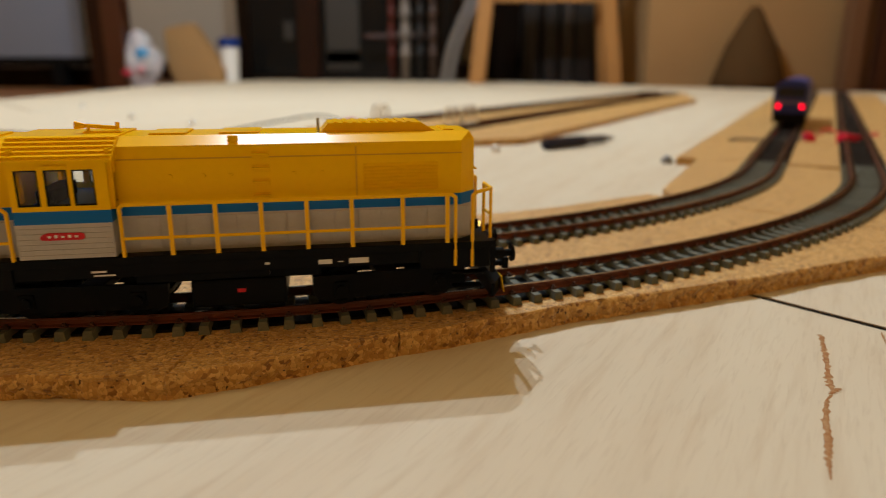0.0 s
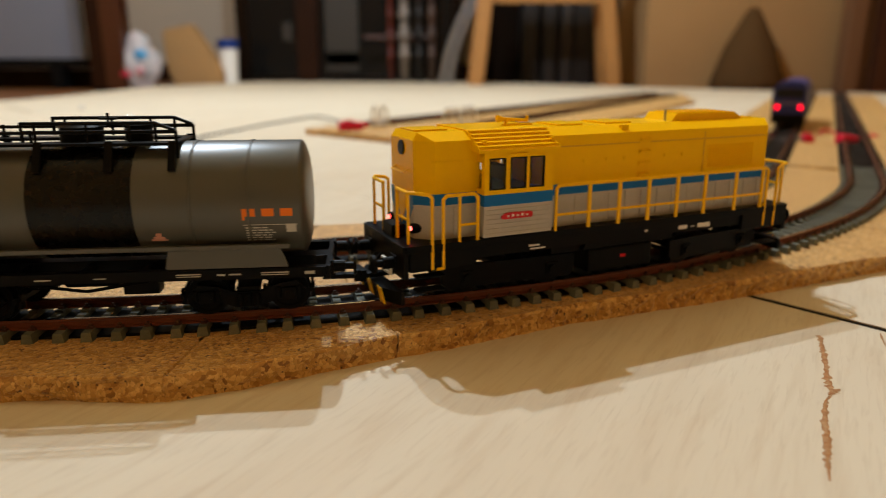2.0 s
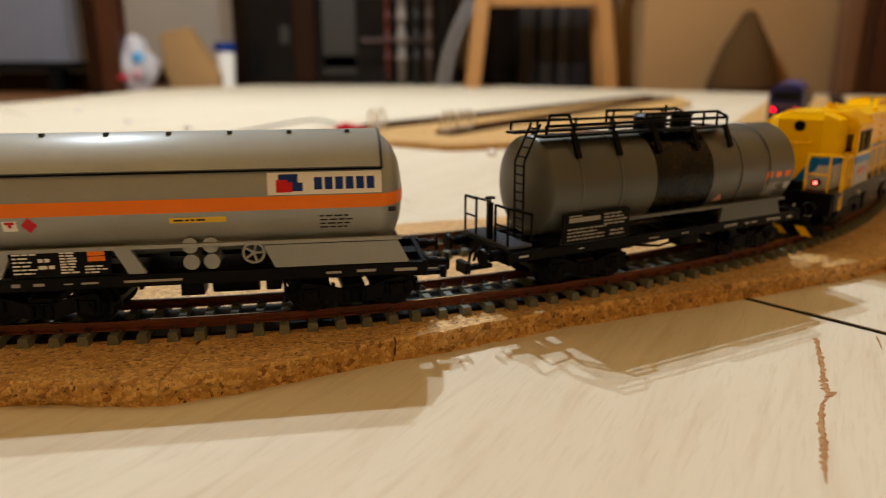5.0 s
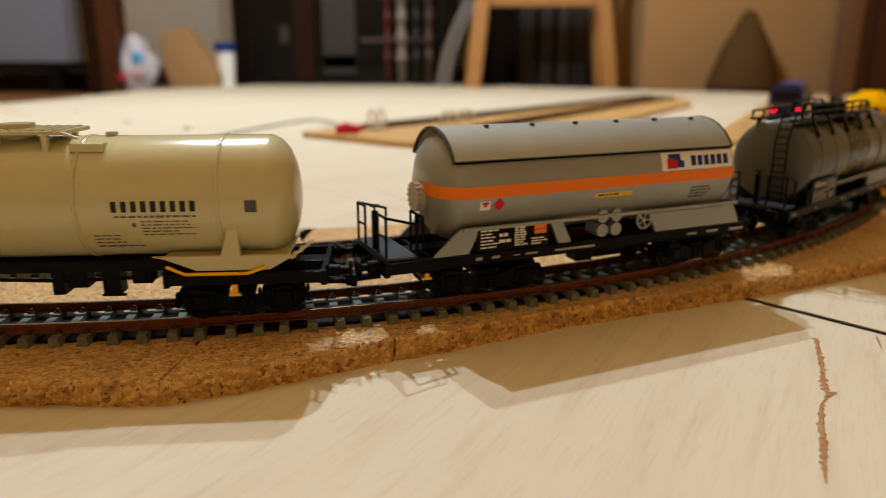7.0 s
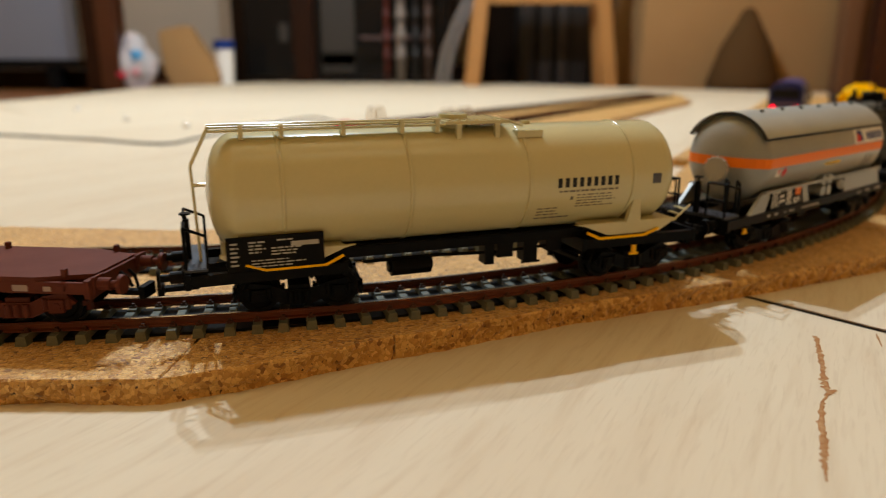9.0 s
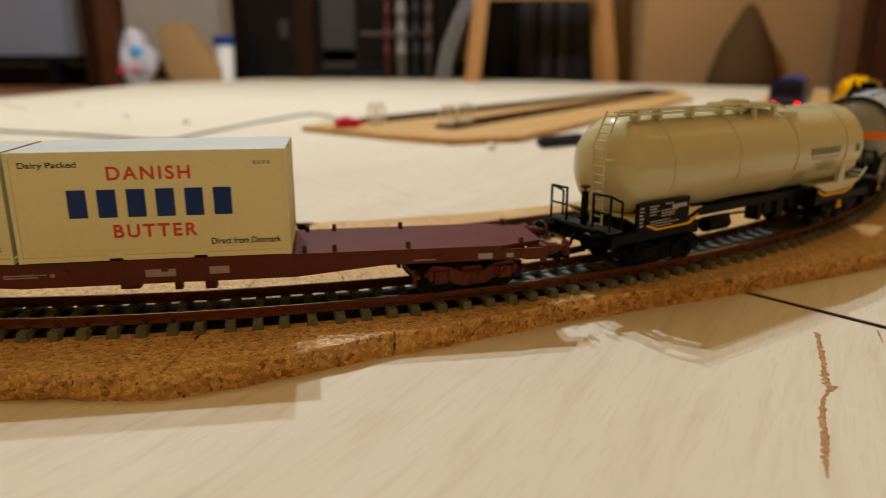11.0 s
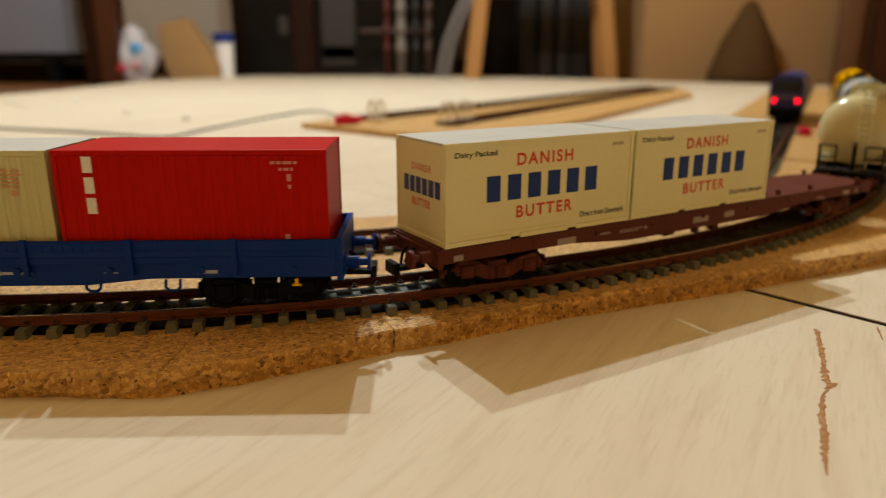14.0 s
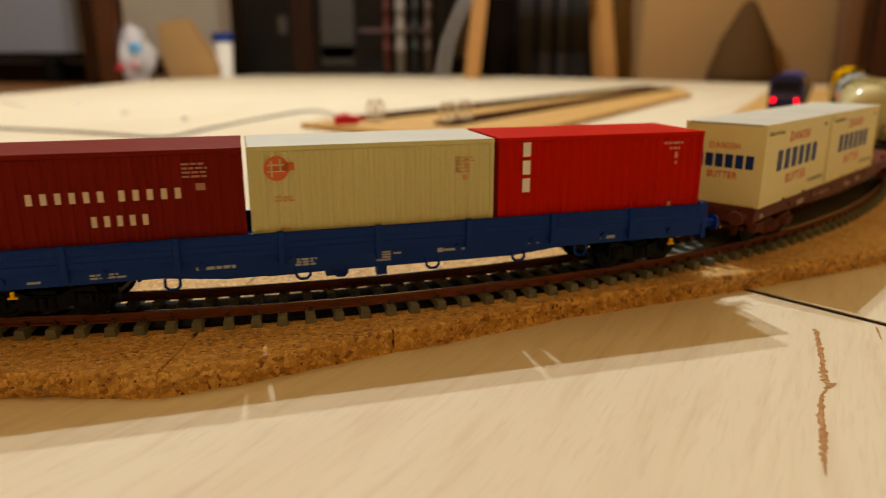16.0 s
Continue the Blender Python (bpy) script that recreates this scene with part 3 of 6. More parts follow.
# ---- yellow locomotive ----
def locomotive():
    car = thing("locomotive", "yellow, blue and grey model diesel locomotive on the outer track", "model locomotive")
    
    def taper(x0, x1, z0, z1, mat_, name, y=12.5):
        bm = bmesh.new()
        c = 4.4
        prism(bm, [(x0, -y + (c if x0 < -50 else 0)), (x0 + (c if x0 < -50 else 0), -y), (x1 - (c if x1 > 60 else 0), -y), (x1, -y + (c if x1 > 60 else 0)),
                   (x1, y - (c if x1 > 60 else 0)), (x1 - (c if x1 > 60 else 0), y), (x0 + (c if x0 < -50 else 0), y), (x0, y - (c if x0 < -50 else 0))], z0, z1, "z")
        return part(name, bm, mat_, car)

    for x0, x1, n in ((-61.5, -44, "short"), (-22.2, 68.2, "long")):
        up = taper(x0, x1, 29.9, 43.4, YELLOW, "hood")
        bm = bmesh.new()
        c0, c1 = (4.4 if x0 < -50 else 0), (4.4 if x1 > 60 else 0)
        for z in (43.35, 43.95):
            for x, y in ((x0, 12.45 - c0), (x0 + c0, 12.45), (x1 - c1, 12.45), (x1, 12.45 - c1)):
                bm.verts.new((x, y, z)), bm.verts.new((x, -y, z))
        for x in (x0 + 0.3 * c0, x1 - 0.3 * c1):
            bm.verts.new((x, 7.8, 46.0)), bm.verts.new((x, -7.8, 46.0))
        bmesh.ops.convex_hull(bm, input=bm.verts[:])
        part("hood_roof", bm, YELLOW, car)
        taper(x0 - 0.06, x1 + 0.06, 26.9, 30.0, BLUE, "stripe", 12.56)
        lower = taper(x0, x1, 17.4, 27.0, LIGHTGREY, "engine_panel")
        # doors of the lower panels
        bm = bmesh.new()
        box(bm, 0, 5.5, -0.22, 0.22, 18.2, 26.4, 0.15)
        box(bm, 0.5, 1.3, -0.4, 0.4, 22.2, 22.9)
        box(bm, 4.3, 4.9, -0.36, 0.36, 24.6, 25.4)
        box(bm, 4.3, 4.9, -0.36, 0.36, 19.2, 20.0)
        door = finish(bm, "engine_door", LIGHTGREY)
        for i in range(int((x1 - x0 - 8) / 6.1) + 1):
            for side in (-1, 1):
                ob = new("engine_door", door)
                ob.parent = lower
                ob.matrix_basis = pose((x0 + 3.8 + i * 6.1) * MM, side * 12.6 * MM, 0)
    # seam and louvres on the long hood
    bm = bmesh.new()
    box(bm, -22, 64, -12.62, -12.3, 40.6, 40.95)
    box(bm, 36.0, 36.4, -12.62, -12.3, 30.2, 43.0)
    part("seam", bm, mat("seam_paint", (0.66, 0.32, 0.0), 0.4), car)
    for k in range(8):
        bm = bmesh.new()
        prism(bm, [(-12.4, 31.6 + k * 0.92), (-12.95, 31.6 + k * 0.92), (-12.4, 32.35 + k * 0.92)], 38, 57.5)
        part("louvre", bm, YELLOW, car)
    for k in range(4):
        bm = bmesh.new()
        z = 30.8 + k * 3.5
        box(bm, 10.2, 14.4, -13.5, -12.3, z, z + 0.45, 0.1)
        box(bm, 10.2, 14.4, -12.75, -12.3, z - 0.7, z + 0.9, 0.1)
        part("rung", bm, YELLOW, car)
    bm = bmesh.new()
    for q in (-10, -2, 4.5, 20, 27):
        box(bm, q, q + 0.9, -12.8, -12.3, 36, 36.9, 0.1)
    box(bm, -58, -47, -12.65, -12.3, 38.5, 38.75)
    each_piece("latch", bm, YELLOW, car)
    # roof fan housing, horn, hatches
    bm = bmesh.new()
    prism(bm, [(27.5, 45.9), (29.5, 48.3), (54, 48.3), (58, 45.9)], -6.5, 6.5, "y")
    housing = part("fan_housing", bm, YELLOW, car)
    for k in range(9):
        bm = bmesh.new()
        box(bm, 31 + k * 2.4, 32.2 + k * 2.4, -5.5, 5.5, 48.2, 48.6)
        part("grille_bar", bm, YELLOW, housing)
    bm = bmesh.new()
    bent(bm, [(27.0, -4, 45.8), (27.0, -4, 49.6)], 0.35)
    part("exhaust", bm, mat("exhaust_grey", (0.3, 0.28, 0.26), 0.6), car)
    bm = bmesh.new()
    for dims in ((-15, -6, -6, 6, 45.9, 46.5, 0.2), (2, 12, -6, 6, 45.9, 46.5, 0.2), (-60, -50, -5, 5, 45.9, 46.5, 0.2), (60, 63, -6, 6, 45.9, 46.4, 0.2), (4.5, 7, -11.2, -9.6, 44.4, 46.0, 0.2)):
        bm = bmesh.new()
        box(bm, *dims)
        part("roof_hatch", bm, YELLOW, car)
    # cab
    cab = new("cab")
    cab.parent = car
    bm = bmesh.new()
    prism(bm, [(-16.9, 17.8), (-16.9, 26.4), (16.9, 26.4), (16.9, 17.8)], -44.6, -22.9)
    lower = part("cab_lower", bm, LIGHTGREY, cab, "ribbed light grey lower cab side")
    for k in range(6):
        bm = bmesh.new()
        box(bm, -44.3, -23.2, -17.15, -16.8, 18.5 + k * 1.3, 18.85 + k * 1.3)
        part("rib", bm, LIGHTGREY, cab)
    bm = bmesh.new()
    prism(bm, [(-16.95, 26.4), (-16.95, 29.5), (16.95, 29.5), (16.95, 26.4)], -44.65, -22.85)
    part("stripe", bm, BLUE, cab)
    bm = bmesh.new()
    # window posts and sills on both sides, open in between
    for s in (-1, 1):
        ya, yb = s * 15.7, s * 16.9
        box(bm, -44.6, -22.9, ya, yb, 29.5, 30.9)
        box(bm, -44.6, -22.9, ya, yb, 39.3, 41.4)
        for x0, x1 in ((-44.6, -43.1), (-38.1, -36.7), (-31.6, -30.6), (-25.8, -22.9)):
            box(bm, x0, x1, ya, yb, 30.9, 39.3)
    for xa in (-44.6, -23.2):
        box(bm, xa, xa + 1.2, -15.7, 15.7, 29.4, 31.0)
        box(bm, xa, xa + 1.2, -15.7, 15.7, 38.1, 44.0)
        box(bm, xa, xa + 1.2, -12.0, 12.0, 30.9, 38.2)
        for s in (-1, 1):
            box(bm, xa, xa + 1.2, s * 15.0, s * 15.7, 31.0, 38.1)
    part("cab_upper", bm, YELLOW, cab, "yellow cab walls with window openings")
    bm = bmesh.new()
    roof = [(-17.6, 40.9), (-17.6, 41.6), (-10.5, 45.8), (-8.5, 46.4), (8.5, 46.4), (10.5, 45.8), (17.6, 41.6), (17.6, 40.9)]
    prism(bm, roof, -46.4, -21.4)
    part("cab_roof", bm, YELLOW, cab, "ribbed yellow cab roof")
    for k in range(5):
        y = -16.6 + k * 1.55
        z = 41.6 + (y + 17.6) * 0.592
        for s in (-1, 1):
            bm = bmesh.new()
            prism(bm, [(s * y, z - 0.2), (s * (y - 0.35), z + 0.35), (s * (y + 0.35), z + 0.55), (s * (y + 0.7), z + 0.2)], -46.2, -21.6)
            part("roof_rib", bm, YELLOW, cab)
    for x0, x1 in ((-43.1, -38.1), (-36.7, -31.6), (-30.6, -25.8)):
        for s in (-1, 1):
            bm = bmesh.new()
            box(bm, x0 - 0.05, x1 + 0.05, s * 16.2, s * 16.45, 30.5, 39.4)
            ob = part("window", bm, WINDOW, cab)
            bm = bmesh.new()
            for a, b, c, d in ((x0, x1, 30.75, 31.05), (x0, x1, 39.0, 39.3), (x0, x0 + 0.28, 30.75, 39.3), (x1 - 0.28, x1, 30.75, 39.3)):
                box(bm, a, b, s * 16.3, s * 17.0, c, d)
            part("frame", bm, BLACK, ob)
    bm = bmesh.new()
    box(bm, -37, -31.4, -17.3, -16.6, 39.7, 40.4, 0.2)
    part("rain_strip", bm, YELLOW, cab)
    bm = bmesh.new()
    box(bm, -43, -24, -15, 15, 28.0, 28.6)
    box(bm, -42, -38, -9, 9, 28.6, 33)
    box(bm, -28, -25.5, 2, 12, 28.6, 34, 0.5)
    part("cab_interior", bm, DARK, cab, "dark cab interior")
    bm = bmesh.new()
    prism(bm, [(-39.3, 22.7), (-38.6, 22.5), (-29.9, 22.5), (-29.4, 22.9), (-29.4, 23.9), (-30.1, 24.2), (-37.6, 24.3), (-38.6, 24.0), (-39.3, 23.4)], -17.25, -16.9, "y")
    part("name_plate", bm, RED, cab, "small red maker's plate")
    bm = bmesh.new()
    bars(bm, [(-37.6 + i * 1.5, -36.9 + i * 1.5, 23.1, 23.6 + 0.2 * (i % 2)) for i in range(5)], -17.27, 0.03)
    part("plate_print", bm, WHITE, cab)
    bm = bmesh.new()
    box(bm, -31, -22, -3.5, -0.8, 46.3, 46.9, 0.2)
    bent(bm, [(-30, -2, 46.5), (-30, -2, 48.2), (-23, -2, 47.6), (-23, -2, 49)], 0.5)
    rod(bm, (-30.4, -2, 48.2), (-33.0, -2, 48.4), 0.5, 10, 1.1)
    part("horn", bm, YELLOW, car)
    # frame, steps, plough
    bm = bmesh.new()
    box(bm, -67, 72, -16.8, 16.8, 15.4, 17.5, 0.2)
    box(bm, -66, 70, -15.8, 15.8, 12.0, 15.5, 0.2)
    for s in (-1, 1):
        e = 72 if s > 0 else 67
        box(bm, s * e - 0.8, s * e + 0.8, -16.2, 16.2, 8.6, 17.5, 0.2)
        box(bm, s * (e - 20), s * (e - 1), -16.6, -15.4, 10.4, 15.5, 0.2)
    part("frame", bm, BLACK, car, "black plastic locomotive frame")
    bm = bmesh.new()
    bars(bm, [(25.5, 29.0, 13.0, 14.2), (33.4, 38.5, 12.9, 14.3), (-29.5, -26, 13.5, 14.0), (-29, -24, 12.6, 13.0), (12, 13.2, 13.6, 14.2), (30.5, 32, 13.4, 13.6), (-52, -49.5, 13.5, 14.0)], -15.85)
    part("frame_print", bm, WHITE, car)
    bm = bmesh.new()
    box(bm, -7, 17, -14, 14, 2.2, 9.6, 0.8)
    box(bm, -20, 26, -13, 13, 9.4, 12.2)
    prism(bm, [(-10, 10.0), (-9, 12), (13, 12.5), (13, 10.5)], -15, -13, "y")
    part("fuel_tank", bm, BLACK, car)
    bm = bmesh.new()
    box(bm, 4.6, 6.6, -14.2, -13.9, 6.0, 7.0)
    part("filler_mark", bm, RED, car)
    for s in (-1, 1):
        e = 72 if s > 0 else 67
        for z in (4.6, 8.4):
            for side in (-1, 1):
                bm = bmesh.new()
                box(bm, s * (e - 11), s * (e - 3), side * 15.1 - 1.9, side * 15.1 + 1.9, z, z + 0.5, 0.1)
                part("step", bm, BLACK, car)
        buffers(car, s * (e + 0.8), 12.1, s, DARK, reach=6.6)
        hose(car, s * (e + 0.8), s, 5)
        bm = bmesh.new()
        prism(bm, [(s * (e + 1), -15.0), (s * (e + 4.5), -8), (s * (e + 4.5), 8), (s * (e + 1), 15.0), (s * e, 15), (s * e, -15)], 1.2, 4.8, "z")
        part("plough", bm, BLACK, car)
        for k in range(3):
            bm = bmesh.new()
            y = -12 + k * 9
            prism(bm, [(y, 1.2), (y + 3.5, 1.2), (y + 6.5, 4.8), (y + 3, 4.8)], s * (e + 4.55) - 0.12, s * (e + 4.55) + 0.12)
            part("warning_stripe", bm, RAILING, car)
        for y in (-8.4, 8.4):
            bm = bmesh.new()
            rod(bm, (s * (e - 8), y, 20.4), (s * (e - 4.6 if s < 0 else e - 2.6), y, 20.4), 1.4, 16)
            part("lamp_housing", bm, BLACK, car)
        bm = bmesh.new()
        rod(bm, (s * (60.5 if s < 0 else 67.5), 0, 41.5), (s * (61.9 if s < 0 else 68.8), 0, 41.5), 2.0, 22)
        part("headlight", bm, BLACK, car)
        # chevron on the hood's end and hand rail
        bm = bmesh.new()
        xe = -61.6 if s < 0 else 68.3
        for k in (-1, 1):
            prism(bm, [(k * 8.0, 30), (k * 8.0, 26.0), (k * 2.0, 17.7), (k * 0.05, 17.7), (k * 0.05, 20.4), (k * 6.2, 30)], xe - 0.1, xe + 0.1)
        part("chevron", bm, BLUE, car)
        bm = bmesh.new()
        prism(bm, [(-6.1, 30.2), (0, 20.5), (6.1, 30.2)], xe - 0.12, xe + 0.12)
        part("nose_point", bm, YELLOW, car)
        bm = bmesh.new()
        bent(bm, [(xe, -4.5, 36), (xe + s * 1.3, -4.5, 35.2), (xe + s * 1.3, 4.5, 35.2), (xe, 4.5, 36)], 0.3)
        part("grab_rail", bm, RAILING, car)
    for y in (-8.4, 8.4):
        bm = bmesh.new()
        rod(bm, (-62.4, y, 20.4), (-62.8, y, 20.4), 0.62, 14)
        part("tail_light", bm, LOCO_TAIL, car, "small glowing red tail light")
    for y in (-8.4, 8.4):
        bm = bmesh.new()
        rod(bm, (69.4, y, 20.4), (69.9, y, 20.4), 0.8, 14)
        part("headlamp", bm, HEADLAMP, car, "small glowing warm headlamp")
    bm = bmesh.new()
    box(bm, -66.4, -62.6, -4.5, 3.0, 17.4, 20.9, 0.3)
    part("gangway_plate", bm, BLACK, car)
    bm = bmesh.new()
    for y0, y1, z0, z1 in ((-10.2, -3.4, 8.6, 9.1), (-10.2, -3.4, 12.0, 12.5), (-10.2, -9.7, 8.6, 12.5), (-3.9, -3.4, 8.6, 12.5)):
        box(bm, -69.4, -68.7, y0, y1, z0, z1)
    part("plate_frame", bm, WHITE, car, "small white rectangular frame")
    # railings: top rail, knee rail and posts on both sides, then the ends
    for side in (-1, 1):
        y = side * 16.4
        bm = bmesh.new()
        bent(bm, [(-21.2, y, 17.4), (-21.2, y, 29.6), (-20.4, y, 30.4), (60.6, y, 30.4), (61.6, y, 29.6), (61.6, y, 11.0)], 0.5)
        part("railing", bm, RAILING, car)
        bm = bmesh.new()
        bent(bm, [(-21.2, y, 22.0), (60, y, 22.0)], 0.42)
        part("knee_rail", bm, RAILING, car)
        for x in (-9.8, 1.0, 12.0, 23.2, 34.5, 47.6, 59.4):
            bm = bmesh.new()
            box(bm, x - 0.55, x + 0.55, y - 0.35, y + 0.35, 17.2, 30.4, 0.1)
            part("post", bm, RAILING, car)
        bm = bmesh.new()
        bent(bm, [(-46.2, y, 17.4), (-46.2, y, 29.2), (-47.2, y, 30.2), (-55.4, y, 30.2), (-56.4, y, 29.2), (-56.4, y, 10.6), (-58.4, y, 10.6)], 0.5)
        bent(bm, [(-46.2, y, 22.0), (-51.6, y, 22.0)], 0.4)
        bent(bm, [(-51.6, y, 17.4), (-51.6, y, 30.2)], 0.45)
        part("cab_step_rail", bm, RAILING, car)
        for s, x in ((-1, -59.6), (1, 66.2)):
            bm = bmesh.new()
            bent(bm, [(x, y, 10.6), (x, y, 30.0), (x + s * 1.0, y, 30.8), (x + s * 4.4, y - side * 0.8, 31.4), (x + s * 5.6, y - side * 3, 31.2), (x + s * 5.6, y - side * 11, 31.2), (x + s * 5.6, y - side * 11, 17.5)], 0.5)
            bent(bm, [(x + s * 5.6, y - side * 3, 31.0), (x + s * 5.6, y - side * 3, 17.5)], 0.45)
            bent(bm, [(x + s * 5.6, y - side * 3, 24.0), (x + s * 5.6, y - side * 11, 24.0)], 0.4)
            part("end_rail", bm, RAILING, car)
    bogies(car, 38, 27, DARK, "solid", 11.8, mid=5.5)
    return car


# ---- tank wagons ----
def end_profile(x0, x1, r, dish=7.0):
    """Outline of a tank with dished ends."""
    shape = [(0.0, 0.02), (0.05, 0.30), (0.16, 0.55), (0.36, 0.78), (0.62, 0.92), (0.85, 0.985), (1.0, 1.0)]
    left = [(x0 + d * dish, r * k) for d, k in shape]
    return left + [(x1 - d * dish, r * k) for d, k in shape[::-1]]


def underframe(car, x0, x1, half_w, z0, z1, material=BLACK):
    bm = bmesh.new()
    for s in (-1, 1):
        box(bm, x0, x1, s * half_w - 0.6, s * half_w + 0.6, z0, z1, 0.15)
        box(bm, x0, x1, s * half_w - 1.6 * (s > 0), s * half_w + 1.6 * (s < 0), z1 - 0.5, z1)
        box(bm, x0, x1, s * half_w - 1.6 * (s > 0), s * half_w + 1.6 * (s < 0), z0, z0 + 0.5)
    box(bm, x0, x1, -3, 3, z0 - 1.0, z1, 0.2)
    for x in (x0, x1):
        box(bm, x - 0.7, x + 0.7, -half_w - 0.8, half_w + 0.8, z0 - 0.6, z1 + 0.4, 0.2)
    k = int((x1 - x0) / 14)
    for i in range(1, k):
        q = x0 + (x1 - x0) * i / k
        box(bm, q - 0.6, q + 0.6, -half_w, half_w, z0, z1 - 0.5)
    part("underframe", bm, material, car, "black wagon underframe")


def brake_platform(car, x0, x1, z, half_w, post_h, s=-1):
    """Small end platform with posts and a hand brake."""
    grey = mat("platform_grey", (0.05, 0.055, 0.068), 0.5)
    bm = bmesh.new()
    box(bm, x0, x1, -half_w, half_w, z - 0.7, z, 0.1)
    plate = part("platform", bm, grey, car, "grey grated end platform")
    for i in range(int((x1 - x0) / 0.9)):
        bm = bmesh.new()
        box(bm, x0 + i * 0.9, x0 + i * 0.9 + 0.4, -half_w + 0.3, half_w - 0.3, z, z + 0.25)
        part("slat", bm, grey, plate)
    for y in (-half_w + 0.6, half_w - 0.6):
        bm = bmesh.new()
        bent(bm, [(x0 + 0.4, y, z), (x0 + 0.4, y, z + post_h), (x0 + 0.4, y * 0.45, z + post_h), (x0 + 0.4, y * 0.45, z)], 0.4)
        hoop = part("platform_rail", bm, BLACK, car, "black bent platform railing")
        bm = bmesh.new()
        bent(bm, [(x0 + 0.4, y, z + post_h * 0.5), (x0 + 0.4, y * 0.45, z + post_h * 0.5)], 0.35)
        part("cross_bar", bm, BLACK, hoop)
        bm = bmesh.new()
        bent(bm, [(x0 + 0.4, y, z + post_h), (x1, y, z + post_h * 0.78), (x1, y, z)], 0.38)
        part("side_bar", bm, BLACK, hoop)
    bm = bmesh.new()
    box(bm, x0 + 0.2, x0 + 1.8, -2.2, -0.6, z, z + post_h * 1.0, 0.2)
    rod(bm, (x0 + 1, -1.4, z + post_h), (x0 + 1, -1.4, z + post_h + 1.6), 0.35, 8)
    rod(bm, (x0 + 1, -1.4, z + post_h + 1.2), (x0 + 1, -1.4, z + post_h + 1.6), 1.5, 16)
    part("hand_brake", bm, BLACK, car)


def ladder(bm, x, xb, y0, y1, z0, z1, n, r=0.35):
    for y in (y0, y1):
        bent(bm, [(x, y, z0), (xb, y, z1)], r)
    for i in range(n):
        k = (i + 0.5) / n
        rod(bm, (x + (xb - x) * k, y0, z0 + (z1 - z0) * k), (x + (xb - x) * k, y1, z0 + (z1 - z0) * k), r * 0.8, 8)


def grey_tank_wagon():
    car = thing("tank_wagon", "dark grey model tank wagon with black band and catwalk", "model wagon", "tank wagons of the train")
    r, cz = 15.0, 29.2
    x0, x1 = -49.8, 58.6
    bm = bmesh.new()
    turned(bm, end_profile(x0, x1 - 0.6, r, 2.6), 0, cz, 64)
    tank = part("tank", bm, GREY_TANK, car, "dark grey cylindrical tank")
    bm = bmesh.new()
    turned(bm, [(-9.12, r - 0.05), (-9.1, r + 0.12), (-8.9, r + 0.12), (15.1, r + 0.12), (15.3, r + 0.12), (15.32, r - 0.05)], 0, cz, 64)
    part("band", bm, BLACK_BAND, tank, "matt black band")
    for x in (-38, -23, 29, 43):
        bm = bmesh.new()
        turned(bm, [(x - 0.35, r), (x - 0.3, r + 0.22), (x + 0.3, r + 0.22), (x + 0.35, r)], 0, cz, 64)
        part("weld_ring", bm, GREY_TANK if not -9 < x < 15 else BLACK_BAND, tank)
    underframe(car, -62, 62, 13.6, 10.4, 13.2)
    for xa, xb in ((-44, -19), (21.5, 52)):
        for s in (-1, 1):
            bm = bmesh.new()
            prism(bm, [(xa, 13.4), (xb, 13.4), (xb - 2, 18.6), (xa + 1, 18.6)], s * 13.4 - 0.5, s * 13.4 + 0.5, "y")
            part("saddle", bm, GREY_TANK, car)
    for s in (-1, 1):
        bm = bmesh.new()
        box(bm, x0 + 8, x1 - 6, s * 14.0 - 0.8, s * 14.0 + 0.8, 18.4, 19.6, 0.2)
        part("side_strip", bm, GREY_TANK, car)
    bm = bmesh.new()
    box(bm, -44.6, -19.4, -14.9, -14.2, 13.8, 22.6, 0.1)
    board = part("data_board", bm, BLACK, car, "black data board with small white markings")
    bm = bmesh.new()
    bars(bm, [(-42.5, -31, 20.0, 21.4), (-42.5, -38, 21.7, 22.1)] + text_bars(-29.5, -20.5, 18.0, 22.0, 4, 3, 0.5) + text_bars(-43, -28, 14.4, 18.5, 4, 4, 0.45) + text_bars(-27, -20, 14.6, 16.8, 2, 5, 0.5), -14.93)
    part("markings", bm, mat("faded_print", (0.30, 0.29, 0.26), 0.6), board)
    bm = bmesh.new()
    bars(bm, [(24, 30, 11.9, 12.2), (24, 30, 11.4, 11.6), (34, 36, 11.5, 12.0), (37, 40, 11.6, 12.0), (45, 52, 11.9, 12.2), (45, 52, 11.4, 11.6), (56, 58.5, 11.4, 12.2), (-59, -56, 11.6, 12.2), (-38, -36, 11.6, 11.9), (-10, -6, 11.5, 11.8), (4, 7, 11.5, 11.8)], -14.25)
    part("frame_print", bm, mat("dull_print", (0.5, 0.49, 0.46), 0.6), car)
    # printed name as plain orange shapes, triangle sign
    bm = bmesh.new()
    curved_rects(bm, [(41.4, 44.6, 26.9, 28.9), (41.4, 42.0, 25.9, 26.9), (46.2, 49.2, 26.9, 28.9), (50.8, 53.8, 26.9, 28.9)], r, cz)
    part("name_print", bm, ORANGE, tank, "small orange company lettering")
    bm = bmesh.new()
    curved_rects(bm, text_bars(42, 49.5, 19.9, 24.2, 6, 8, 0.5) + [(52, 54.5, 22.5, 24.8), (41.5, 55, 24.55, 24.75)], r, cz)
    part("small_print", bm, mat("dull_print", (0.5, 0.49, 0.46), 0.6), tank)
    bm = bmesh.new()
